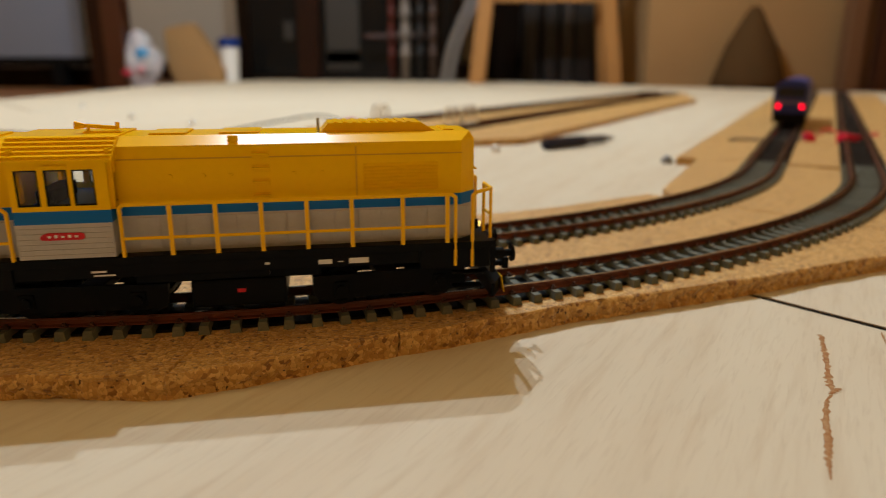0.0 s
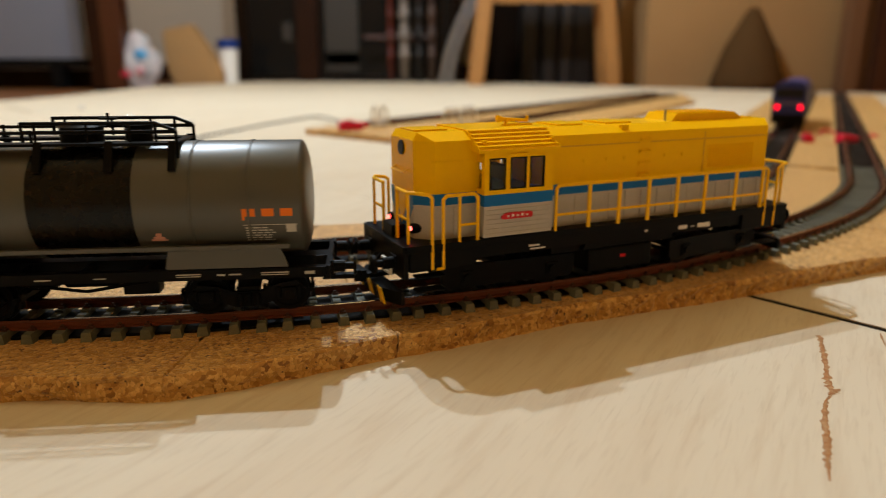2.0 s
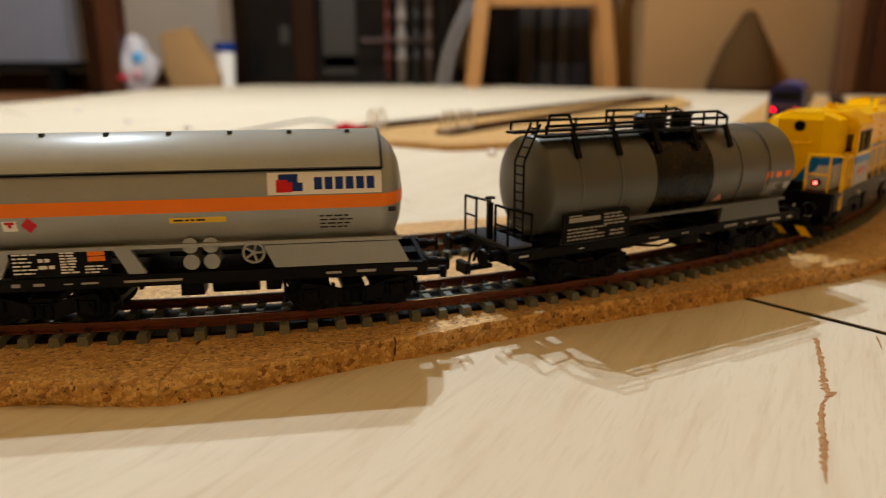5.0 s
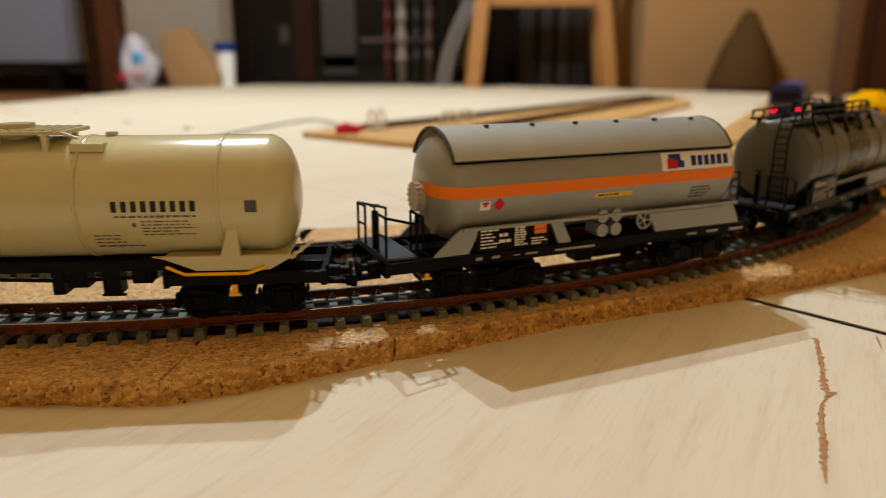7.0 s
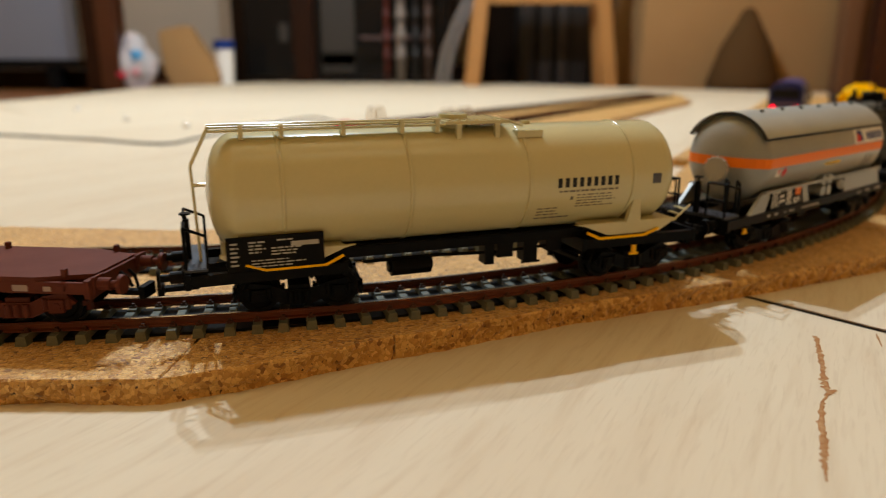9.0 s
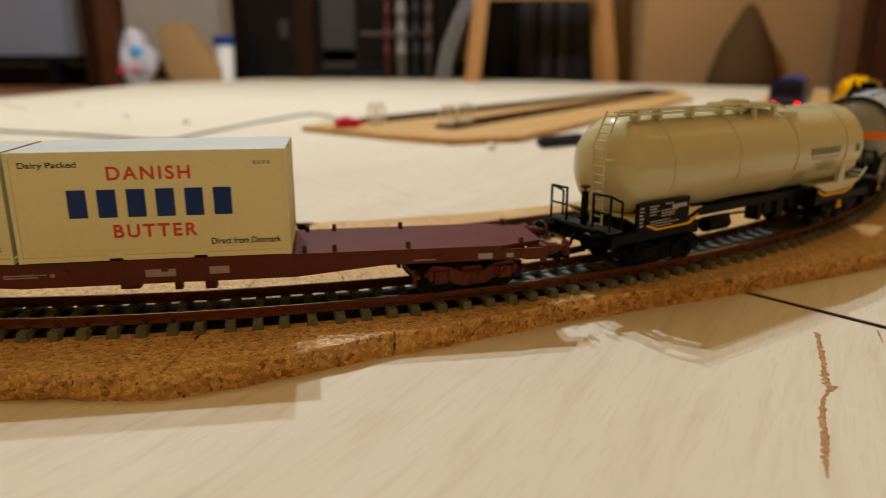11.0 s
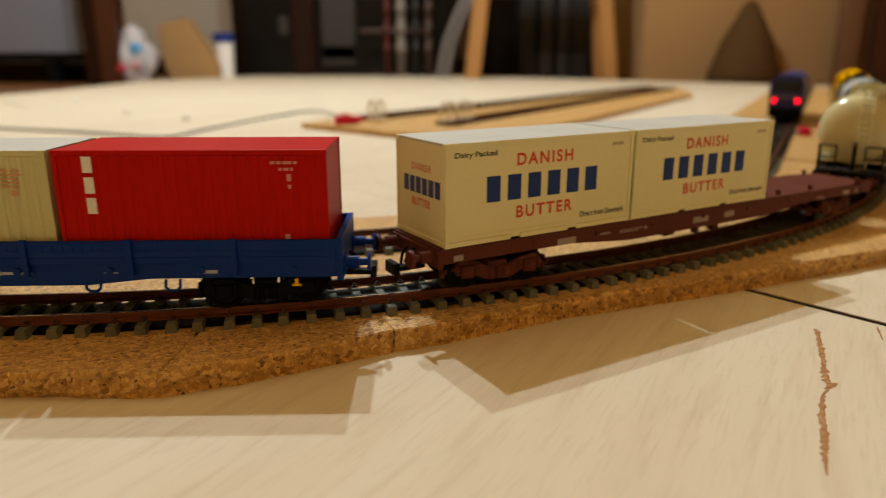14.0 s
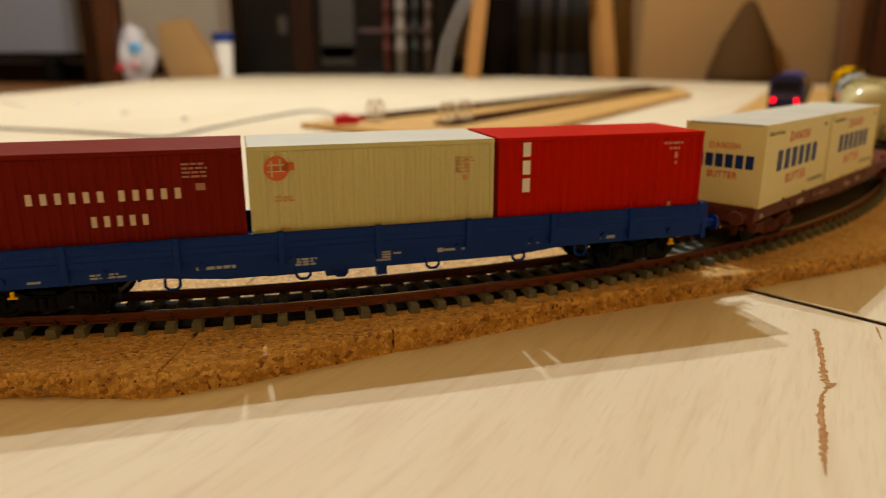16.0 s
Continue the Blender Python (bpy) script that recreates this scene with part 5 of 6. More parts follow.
# ---- flat wagons and containers ----
def brown_flat_wagon():
    car = thing("flat_wagon", "oxide brown model container flat wagon with one empty deck end", "model wagon", "flat wagons of the train")
    bm = bmesh.new()
    prism(bm, [(-103, -13.6), (90, -13.6), (103, -9.0), (103, 9.0), (90, 13.6), (-103, 13.6)], 12.6, 13.8, "z")
    part("deck", bm, WAGON_BROWN, car, "flat oxide brown deck")
    bm = bmesh.new()
    fish = [(-103, 12.7), (103, 12.7), (103, 9.8), (58, 9.6), (34, 7.4), (-34, 7.4), (-58, 9.6), (-103, 9.8)]
    for s in (-1, 1):
        prism(bm, fish, s * 13.2 - 0.5, s * 13.2 + 0.5, "y")
        for x in range(-96, 100, 24):
            box(bm, x, x + 1.6, s * 13.8 - 0.3, s * 13.8 + 0.3, 10.6, 12.0, 0.1)
    for x in (-103, 103):
        box(bm, x - 0.8, x + 0.8, -13.6, 13.6, 8.6, 13.2, 0.2)
    box(bm, -100, 100, -4, 4, 8.4, 12.8)
    part("sole_bar", bm, WAGON_BROWN, car, "brown fish-bellied side frame")
    for x in (36, 44, 64, 96):
        for s in (-1, 1):
            bm = bmesh.new()
            box(bm, x, x + 1.2, s * 11.5 - 0.7, s * 11.5 + 0.7, 13.7, 15.6, 0.15)
            part("twist_lock", bm, WAGON_BROWN, car)
    bm = bmesh.new()
    bars(bm, [(-63, -56, 9.6, 11.6), (-46, -42, 10.6, 11.2), (-38, -30, 10.2, 10.5), (-38, -28, 10.8, 11.1), (-27, -26, 10.2, 11.1), (-4, 3.5, 9.2, 11.2), (12, 17, 9.4, 11.4), (66, 72, 10.4, 10.8), (84, 88, 10.2, 11.8), (92, 94, 10.4, 11.6), (-99, -96, 10.2, 11.8)], -13.75)
    part("markings", bm, mat("faded_brown_print", (0.34, 0.27, 0.25), 0.6), car)
    bm = bmesh.new()
    box(bm, -12, -7, -9, -5, 4.6, 9, 0.3)
    box(bm, 2, 4, -10, -8, 4.2, 9, 0.2)
    box(bm, 10, 13, -11, -8, 4.4, 8, 0.2)
    rod(bm, (-26, -4, 6.6), (-14, -4, 6.6), 2.0, 16)
    part("brake_gear", bm, WAGON_BROWN, car)
    for s in (-1, 1):
        buffers(car, s * 103.8, 11.6, s, WAGON_BROWN, reach=7.0)
        hose(car, s * 103.8, s, 4)
    bogies(car, 80.7, 19.5, WAGON_BROWN, "cast", 11.4)
    return car


def blue_flat_wagon():
    car = thing("flat_wagon", "dark blue model stake wagon with low drop sides", "model wagon", "flat wagons of the train")
    bm = bmesh.new()
    box(bm, -104, 104, -14.6, 14.6, 12.4, 13.6)
    part("deck", bm, WAGON_BLUE, car)
    for s in (-1, 1):
        for i in range(8):
            bm = bmesh.new()
            a = -103.6 + i * 25.9
            box(bm, a + 0.3, a + 25.6, s * 15.0 - 0.4, s * 15.0 + 0.4, 13.4, 19.4, 0.15)
            for z in (14.6, 18.4):
                box(bm, a + 1, a + 24.9, s * 15.4 - 0.25, s * 15.4 + 0.25, z, z + 0.5)
            box(bm, a + 1, a + 24.9, s * 15.35 - 0.25, s * 15.35 + 0.25, 16.3, 16.7)
            for k in range(10):
                box(bm, a + 1.6 + k * 2.45, a + 2.2 + k * 2.45, s * 15.3 - 0.25, s * 15.3 + 0.25, 16.5, 18.6)
            part("drop_side", bm, WAGON_BLUE, car)
            bm = bmesh.new()
            box(bm, a - 0.8, a + 0.8, s * 15.6 - 0.6, s * 15.6 + 0.6, 10.4, 19.8, 0.2)
            part("stake", bm, WAGON_BLUE, car)
    bm = bmesh.new()
    for s in (-1, 1):
        prism(bm, [(-104, 13.4), (104, 13.4), (104, 9.4), (56, 9.2), (40, 7.6), (-40, 7.6), (-56, 9.2), (-104, 9.4)], s * 13.9 - 0.6, s * 13.9 + 0.6, "y")
        for x in range(-92, 100, 23):
            rod(bm, (x, s * 14.2, 11.4), (x, s * 15.1, 11.4), 1.0, 12)
    for x in (-104, 104):
        box(bm, x - 0.8, x + 0.8, -15, 15, 8.4, 19.6, 0.2)
    box(bm, -100, 100, -4, 4, 8.0, 12.6)
    part("sole_bar", bm, WAGON_BLUE, car)
    bm = bmesh.new()
    bars(bm, text_bars(-72.5, -62.5, 10.2, 11.8, 2, 71, 0.6) + text_bars(-47.5, -37.5, 10.4, 11.6, 1, 72, 0.7) + text_bars(-22.5, -16.5, 9.6, 11.8, 3, 73, 0.75) + [(-0.5, 3.5, 9.2, 9.7), (-0.5, 3.5, 9.95, 10.45), (-0.5, 3.5, 10.7, 11.2), (-0.5, 3.5, 11.4, 11.9), (4.3, 6.5, 10.9, 11.4),
              (17, 18.7, 10.4, 11.6), (18.9, 26.5, 10.6, 11.3), (44.5, 48, 10.7, 11.0), (68, 73, 10.5, 11.4), (-86.5, -83.5, 10.4, 11.0)], -14.55)
    part("markings", bm, mat("blue_wagon_print", (0.42, 0.46, 0.52), 0.6), car)
    bm = bmesh.new()
    for x in (-90, 92.8):
        box(bm, x - 1.1, x + 1.1, -14.9, -14.0, 7.0, 7.5, 0.1)
        box(bm, x - 0.4, x + 0.4, -14.9, -14.0, 7.5, 8.9, 0.1)
    each_piece("yellow_tap", bm, RAILING, car)
    bm = bmesh.new()
    box(bm, -14, -8, -10, -6, 4.6, 9, 0.3)
    box(bm, 0, 3, -12, -9, 4.4, 8, 0.2)
    box(bm, -30, -22, -9, -3, 5.6, 9, 0.3)
    part("brake_gear", bm, WAGON_BLUE, car)
    for x in (-53.5, -20.5, -10.5, 15.5, 41.5, 61.5):
        bm = bmesh.new()
        bent(bm, [(x - 1.8, -14.4, 9.0), (x - 1.8, -14.9, 7.0), (x - 0.9, -14.9, 6.1), (x + 0.9, -14.9, 6.1), (x + 1.8, -14.9, 7.0), (x + 1.8, -14.4, 9.0)], 0.4)
        part("rope_hook", bm, WAGON_BLUE, car)
    for s in (-1, 1):
        buffers(car, s * 104.8, 12.0, s, WAGON_BLUE, reach=6.8)
        hose(car, s * 104.8, s, 4)
    bogies(car, 82, 20.7, DARK, "cast", 11.4)
    return car


def container(L, material, roof, label, group, ribbed=0, H=28.0):
    """A twenty-foot container: shell, frame edges and corner castings; its base at z = 0, its middle at x = 0."""
    car = thing("container", label, "container", group)
    h, w = L / 2, 14.0
    bm = bmesh.new()
    box(bm, -h + 0.3, h - 0.3, -w + 0.35, w - 0.35, 0.6, H - 0.4)
    part("shell", bm, material, car)
    bm = bmesh.new()
    box(bm, -h + 0.1, h - 0.1, -w + 0.1, w - 0.1, H - 0.8, H, 0.2)
    part("roof", bm, roof, car)
    bm = bmesh.new()
    e = 0.55 if ribbed else 0.45
    for s in (-1, 1):
        for k in (-1, 1):
            xa = s * (h - 1.1)
            box(bm, min(xa, s * h), max(xa, s * h), k * w - 0.5 * (k > 0) - 0.0, k * w + 0.5 * (k < 0), 0.2, H - 0.3, 0.12)
        box(bm, -h, h, s * w - e * (s > 0), s * w + e * (s < 0), H - 1.3, H - 0.1, 0.12)
        for a, b in ((-h, -h * 0.36), (-h * 0.26, h * 0.26), (h * 0.36, h)):
            box(bm, a, b, s * w - e * (s > 0), s * w + e * (s < 0), 0.1, 1.5, 0.1)
        xa = s * h
        box(bm, xa - 0.4 * (s > 0), xa + 0.4 * (s < 0), -w, w, 0.1, 1.5, 0.1)
    part("frame", bm, material, car)
    bm = bmesh.new()
    for s in (-1, 1):
        for k in (-1, 1):
            for z0 in (0.0, H - 1.5):
                xa = s * (h - 1.8)
                box(bm, min(xa, s * (h + 0.08)), max(xa, s * (h + 0.08)), k * (w - 1.6), k * (w + 0.08), z0, z0 + 1.5, 0.2)
    each_piece("corner_casting", bm, material, car)
    if ribbed:
        for s in (-1, 1):
            for i in range(ribbed):
                x = -h + 2.2 + (L - 4.4) * (i + 0.5) / ribbed
                d = (L - 4.4) / ribbed * 0.5
                bm = bmesh.new()
                prism(bm, [(x - d * 0.7, s * (w - 0.38)), (x - d * 0.35, s * (w - 0.03)), (x + d * 0.35, s * (w - 0.03)), (x + d * 0.7, s * (w - 0.38))], 1.6, H - 1.5, "z")
                part("rib", bm, material, car)
    else:
        bm = bmesh.new()
        for s in (-1, 1):
            box(bm, -h + 2.5, h - 2.5, s * (w - 0.3) - 0.05, s * (w - 0.3) + 0.05, 2.6, 2.8)
        part("side_bead", bm, material, car)
    return car


def butter_container():
    c = container(67.0, BUTTER, ROOFGREY, "cream container with red and blue dairy lettering", "containers on the flat wagons")
    h, L, y = 33.5, 67.0, -13.72
    flat_text("DANISH", 20.0, 3.5, -h + 0.345 * L, y, 20.7, PRINT_RED, c, "lettering", "red printed word", space=1.25, bold=0.024)
    flat_text("BUTTER", 20.4, 3.5, -h + 0.347 * L, y, 5.9, PRINT_RED, c, "lettering", "red printed word", space=1.25, bold=0.024)
    flat_text("Dairy Packed", 13.4, 1.9, -h + 0.045 * L, y, 23.6, PRINT_BLACK, c, "lettering", "small black printed words")
    flat_text("Direct from Denmark", 17.6, 1.7, -h + 0.70 * L, y, 3.4, PRINT_BLACK, c, "lettering", "small black printed words")
    bm = bmesh.new()
    bars(bm, letter_blocks(6, -h + 0.197 * L, -h + 0.825 * L, 11.3, 18.4, 0.36), y)
    part("brand_print", bm, PRINT_BLUE, c, "large blue brand lettering as plain blocks")
    bm = bmesh.new()
    bars(bm, letter_blocks(4, h - 8.4, h - 3.8, 24.0, 25.0, 0.3), y)
    part("number_print", bm, mat("pale_print", (0.42, 0.37, 0.26), 0.6), c)
    # end wall
    flat_text("DANISH", 10.5, 2.1, -h + 0.26, 5.0, 19.2, PRINT_RED, c, side=2, space=1.2)
    flat_text("BUTTER", 10.5, 2.3, -h + 0.26, 5.0, 9.2, PRINT_RED, c, side=2)
    bm = bmesh.new()
    for i in range(6):
        box(bm, -h + 0.2, -h + 0.3, 9.6 - i * 3.5 - 2.7, 9.6 - i * 3.5, 12.8, 17.4)
    part("brand_print", bm, PRINT_BLUE, c)
    return c


def red_container():
    c = container(66.6, DSR_RED, DSR_RED, "bright red ribbed container on the blue flat wagon", "containers on the flat wagons", 22)
    y = -14.06
    for i in range(3):
        bm = bmesh.new()
        z = 21.6 - i * 5.1
        bars(bm, [(-26.0, -23.7, z + 0.9, z + 4.9)], y)
        part("company_print", bm, WHITE, c, "white company letter as a plain block")
    bm = bmesh.new()
    bars(bm, text_bars(19.5, 27, 24.2, 25.4, 1, 41, 0.6) + text_bars(21.5, 26, 22.6, 23.8, 1, 42, 0.6) + [(23.4, 24.4, 20.2, 22.0), (23.6, 24.3, 18.4, 19.3), (22.2, 23.4, 5.4, 6.8)], y)
    part("number_print", bm, mat("pale_red_number", (0.60, 0.26, 0.22), 0.6), c)
    return c


def cream_container():
    c = container(66.6, BOX_CREAM, ROOFGREY, "cream ribbed container with a round red emblem on the blue wagon", "containers on the flat wagons", 22)
    y = -14.06
    bm = bmesh.new()
    rod(bm, (-26.2, y - 0.05, 22.2), (-26.2, y + 0.05, 22.2), 3.2, 28)
    bars(bm, [(-26, -21.6, 21.6, 23.6)], y)
    bm2 = bmesh.new()
    bars(bm2, [(-28.4, -24.2, 22.9, 23.3), (-28.6, -24.0, 21.3, 21.6), (-27.6, -27.2, 20, 24.2), (-25.4, -25.0, 21.6, 24.6)], y - 0.06)
    part("emblem_lines", bm2, BOX_CREAM, c)
    part("emblem", bm, mat("emblem_red", (0.62, 0.14, 0.06), 0.55), c, "round orange-red emblem")
    bm = bmesh.new()
    bars(bm, text_bars(-27, -21.5, 13.2, 15.2, 2, 51, 0.45) + text_bars(-26, -22, 5.6, 6.8, 1, 52, 0.5) + text_bars(22, 27.5, 18.6, 23.6, 5, 53, 0.45) + [(24, 25.5, 16.8, 18.2)], y)
    part("number_print", bm, mat("orange_small_print", (0.58, 0.30, 0.16), 0.6), c)
    return c


def maroon_container():
    c = container(67.2, MAROON, MAROON, "maroon ribbed container with cream shipping lettering on the blue wagon", "containers on the flat wagons", 22)
    y = -14.06
    cream = mat("cream_lettering", (0.66, 0.55, 0.44), 0.55)
    bm = bmesh.new()
    bars(bm, letter_blocks(6, -16.3, 2.4, 15.8, 18.5, 0.58) + letter_blocks(5, 4.0, 20.2, 15.8, 18.5, 0.58) + letter_blocks(5, -2.8, 11.8, 9.6, 12.3, 0.58), y)
    part("company_print", bm, cream, c, "cream company lettering as plain blocks")
    bm = bmesh.new()
    bars(bm, text_bars(19, 26, 20.6, 24.8, 4, 61, 0.5) + [(22, 24.2, 17.6, 19.4)], y)
    part("number_print", bm, mat("faded_pink_print", (0.40, 0.19, 0.15), 0.6), c)
    bm = bmesh.new()
    bars(bm, [(-32.4, -29.8, 12, 17.5)], y)
    part("flag_print", bm, mat("flag_yellow", (0.7, 0.55, 0.2), 0.5), c)
    return c


# ---- the parked train on the inner track ----
def parked_railcar():
    car = thing("parked_railcar", "parked dark blue model railcar with glowing red tail lights", "model locomotive")
    navy = mat("navy_body", (0.02, 0.03, 0.17), 0.35, grain=0.1, stain=0.2)
    bm = bmesh.new()
    prism(bm, [(-15.5, 13), (-15.8, 34), (-14.5, 40), (-11, 43.6), (-5, 45.4), (5, 45.4), (11, 43.6), (14.5, 40), (15.8, 34), (15.5, 13)], 0, 190)
    body = part("body", bm, navy, car)
    bm = bmesh.new()
    prism(bm, [(-13, 29), (-12, 38.5), (12, 38.5), (13, 29)], -0.3, 0.2)
    part("windscreen", bm, mat("dark_windscreen", (0.012, 0.013, 0.02), 0.12), car)
    bm = bmesh.new()
    prism(bm, [(-15, 3.5), (-15.4, 13.2), (15.4, 13.2), (15, 3.5)], 1, 189)
    part("skirt", bm, BLACK, car)
    bm = bmesh.new()
    box(bm, -0.4, 0.2, -13.5, 13.5, 23.2, 24.6)
    part("trim", bm, mat("pale_trim", (0.24, 0.18, 0.26), 0.5), car)
    for y in (-10.6, 10.6):
        bm = bmesh.new()
        rod(bm, (-0.9, y, 20.2), (0.2, y, 20.2), 1.8, 18)
        part("tail_light", bm, TAIL, car, "glowing red tail light")
    for y in (-9.5, 9.5):
        bm = bmesh.new()
        rod(bm, (-5, y, 11.5), (0.5, y, 11.5), 1.2, 12)
        rod(bm, (-5.6, y, 11.5), (-5, y, 11.5), 2.5, 16)
        part("buffer", bm, DARK, car)
    for x in (28, 50, 140, 162):
        bm = bmesh.new()
        for y in (-8.25, 8.25):
            rod(bm, (x, y - 1, 5.3), (x, y + 1, 5.3), 5.3, 22)
        part("wheel_pair", bm, DARK, car)
    p, head = on_track(BEND_END + 305 / RADIUS, RADIUS - 58.4)
    car.matrix_basis = Matrix.Translation((p.x * MM, p.y * MM, RAIL_Z * MM)) @ Matrix.Rotation(head, 4, "Z")


# ---- loose things on the plywood ----
def wire(name, pts, r, material, label, category="wire"):
    bm = bmesh.new()
    cu = []
    P = [Vector(p) for p in pts]
    for i in range(len(P) - 1):
        a, b, c, d = P[max(0, i - 1)], P[i], P[i + 1], P[min(len(P) - 1, i + 2)]
        for k in range(6):
            t = k / 6
            cu.append(0.5 * ((2 * b) + (c - a) * t + (2 * a - 5 * b + 4 * c - d) * t * t + (3 * b - a - 3 * c + d) * t ** 3))
    cu.append(P[-1])
    bent(bm, cu, r, 8)
    return solid(name, bm, material, label, category)


def small_things():
    navy = mat("pen_navy", (0.010, 0.011, 0.03), 0.35)
    pen = thing("marker_pen", "dark navy marker pen lying on the plywood", "pen")
    bm = bmesh.new()
    rod(bm, (0, 0, 5), (46, 0, 5), 5.0, 20)
    rod(bm, (-3, 0, 5), (0, 0, 5), 4.2, 20, 5.0)
    part("cap", bm, navy, pen)
    bm = bmesh.new()
    rod(bm, (46, 0, 5), (74, 0, 5), 4.2, 20, 3.8)
    rod(bm, (74, 0, 5), (90, 0, 4.6), 3.2, 16, 0.9)
    part("barrel", bm, mat("pen_grey", (0.09, 0.085, 0.10), 0.4), pen)
    pen.matrix_basis = Matrix.Translation((0.086, 0.600, 0.0002)) @ Matrix.Rotation(radians(38), 4, "Z")
    grey = mat("grey_wire", (0.10, 0.095, 0.10), 0.5)
    wire("feed_wire", [(-620, 800, 1.3), (-464, 733, 1.3), (-349, 690, 1.3), (-262, 650, 1.3), (-245, 715, 1.3), (-215, 860, 1.3), (-176, 930, 4), (-135, 840, 8), (-108, 752, 8.4)], 1.3, grey, "thin grey feed wire curving over the plywood")
    redp = mat("red_plastic", (0.62, 0.012, 0.05), 0.28)
    for x, y, z, a, s in ((-98, 722, 6, 20, 1.2), (322, 622, 6, 75, 0.85), (349, 607, 6, 20, 0.9), (411, 672, 0, 60, 0.9)):
        c = thing("wire_clamp", "small glossy red wire clamp by the track", "wire clamp", "red wire clamps")
        bm = bmesh.new()
        box(bm, -11, 9, -5, 5, 0, 7.5, 1.6)
        rod(bm, (9, 0, 4), (15, 0, 4), 2.4, 14, 1.6)
        part("body", bm, redp, c)
        bm = bmesh.new()
        box(bm, -6, 2, -3.4, 3.4, 7.3, 9.0, 0.6)
        part("lever", bm, redp, c)
        c.matrix_basis = Matrix.LocRotScale((x * MM, y * MM, z * MM), Euler((0, 0, radians(a))), (s, s, s))
    wire("feed_wire", [(250, 618, 7), (265, 626, 7), (285, 620, 7), (318, 618, 9)], 1.2, grey, "short black feed wire on the cork")
    wire("feed_wire", [(330, 618, 12), (340, 628, 16), (349, 607, 11)], 0.9, redp, "short red wire between two clamps")
    TIN = mat("bright_tin", (0.72, 0.72, 0.70), 0.4, 0.3)
    for x, y, z, a in ((-70, 742, 10.4, 50), (6, 712, 10.4, 55), (24, 738, 10.4, 55)):
        j = thing("track_clip", "bent silver metal clip standing on the siding rails", "metal clip", "clips on the siding")
        for k in (-7, 7):
            bm = bmesh.new()
            bent(bm, [(k, -4, 0), (k, -4.6, 13), (k * 0.9, -1.5, 19), (k * 0.9, 2.4, 19), (k, 4.6, 12), (k, 4, 0)], 1.3)
            part("prong", bm, TIN, j)
        bm = bmesh.new()
        box(bm, -8.5, 8.5, -5, 5, 0, 1.6, 0.4)
        part("foot", bm, TIN, j)
        j.matrix_basis = Matrix.Translation((x * MM, y * MM, z * MM)) @ Matrix.Rotation(radians(a), 4, "Z")
    NUT = mat("bright_nut", (0.86, 0.86, 0.86), 0.25, 0.5)
    for x, y, m in ((41, 587, NUT), (-587, 1133, NUT), (-416, 924, NUT), (-305, 834, NUT), (166, 522, mat("grey_nut", (0.25, 0.25, 0.26), 0.4, 0.5))):
        bm = bmesh.new()
        rod(bm, (0, 0, 0.1), (0, 0, 2.4), 4.6, 6)
        bmesh.ops.create_uvsphere(bm, u_segments=20, v_segments=12, radius=3.6, matrix=Matrix.Translation((0, 0, 2.6)))
        for f in bm.faces:
            f.smooth = len(f.verts) < 6
        s = solid("screw_nut", bm, m, "small shiny metal nut on the plywood", "nut", "nuts on the plywood")
        s.matrix_basis = pose(x * MM, y * MM, 0)
    # dark glue marks and knots of the plywood lie on the sheet as thin stains
    brown = mat("resin_stain", (0.30, 0.12, 0.034), 0.5, grain=0.7, grain_size=0.0016, speck=(0.5, 0.33, 0.17), bump=0.5, bump_size=0.0008)
    rnd = random.Random(4)

    def stain(path, widths, name, label):
        bm = bmesh.new()
        prev = None
        n = 70
        seed = rnd.uniform(0, 50)
        for i in range(n + 1):
            t = i / n * (len(path) - 1)
            k = min(int(t), len(path) - 2)
            f = t - k
            p = Vector(path[k]).lerp(Vector(path[k + 1]), f)
            edge = [0.75 + 0.9 * noise.noise(Vector((i * 0.41, side, seed))) + 0.35 * noise.noise(Vector((i * 1.3, side, seed))) for side in (0, 7)]
            w = widths[k] * (1 - f) + widths[k + 1] * f
            d = (Vector(path[k + 1]) - Vector(path[k])).normalized()
            nn = Vector((d.y, -d.x))
            cur = [bm.verts.new((*(p - nn * w * edge[0]), 0.05)), bm.verts.new((*p, 0.09)), bm.verts.new((*(p + nn * w * edge[1]), 0.05))]
            if prev:
                for a in (0, 1):
                    bm.faces.new((prev[a], prev[a + 1], cur[a + 1], cur[a]))
            prev = cur
        bmesh.ops.recalc_face_normals(bm, faces=bm.faces[:])
        solid(name, bm, brown, label, "stain")

    stain([(105.8, 182.6), (103.5, 177.3), (100.2, 169.6), (96.2, 160.8), (93.0, 153.8), (90.7, 148.4)], [1.1, 0.6, 1.05, 0.8, 1.25, 0.8], "resin_streak", "rusty brown resin streak in the plywood")
    stain([(93.4, 149.2), (92.2, 148.6), (90.4, 147.2), (89.0, 146.3)], [0.3, 0.9, 0.9, 0.3], "resin_streak", "rusty brown resin knot in the plywood")
    stain([(89.6, 146.1), (87.6, 144.1), (84.9, 140.0), (81.2, 132.5), (76.8, 123.5), (74.0, 118.4), (71.1, 111.8)], [0.3, 0.5, 0.7, 0.95, 0.95, 0.8, 0.2], "resin_streak", "long brown resin streak in the plywood")
    stain([(124.2, 184.5), (123.0, 182.0), (120.0, 175.0)], [0.2, 0.4, 0.2], "resin_streak", "short brown resin streak in the plywood")
    pencil = mat("pencil", (0.36, 0.32, 0.27), 0.6)
    wire("pencil_line", [(-42, 426, -0.12), (-30, 405, -0.12), (-18, 383, -0.12)], 0.3, pencil, "faint pencil line on the plywood", "pencil line")


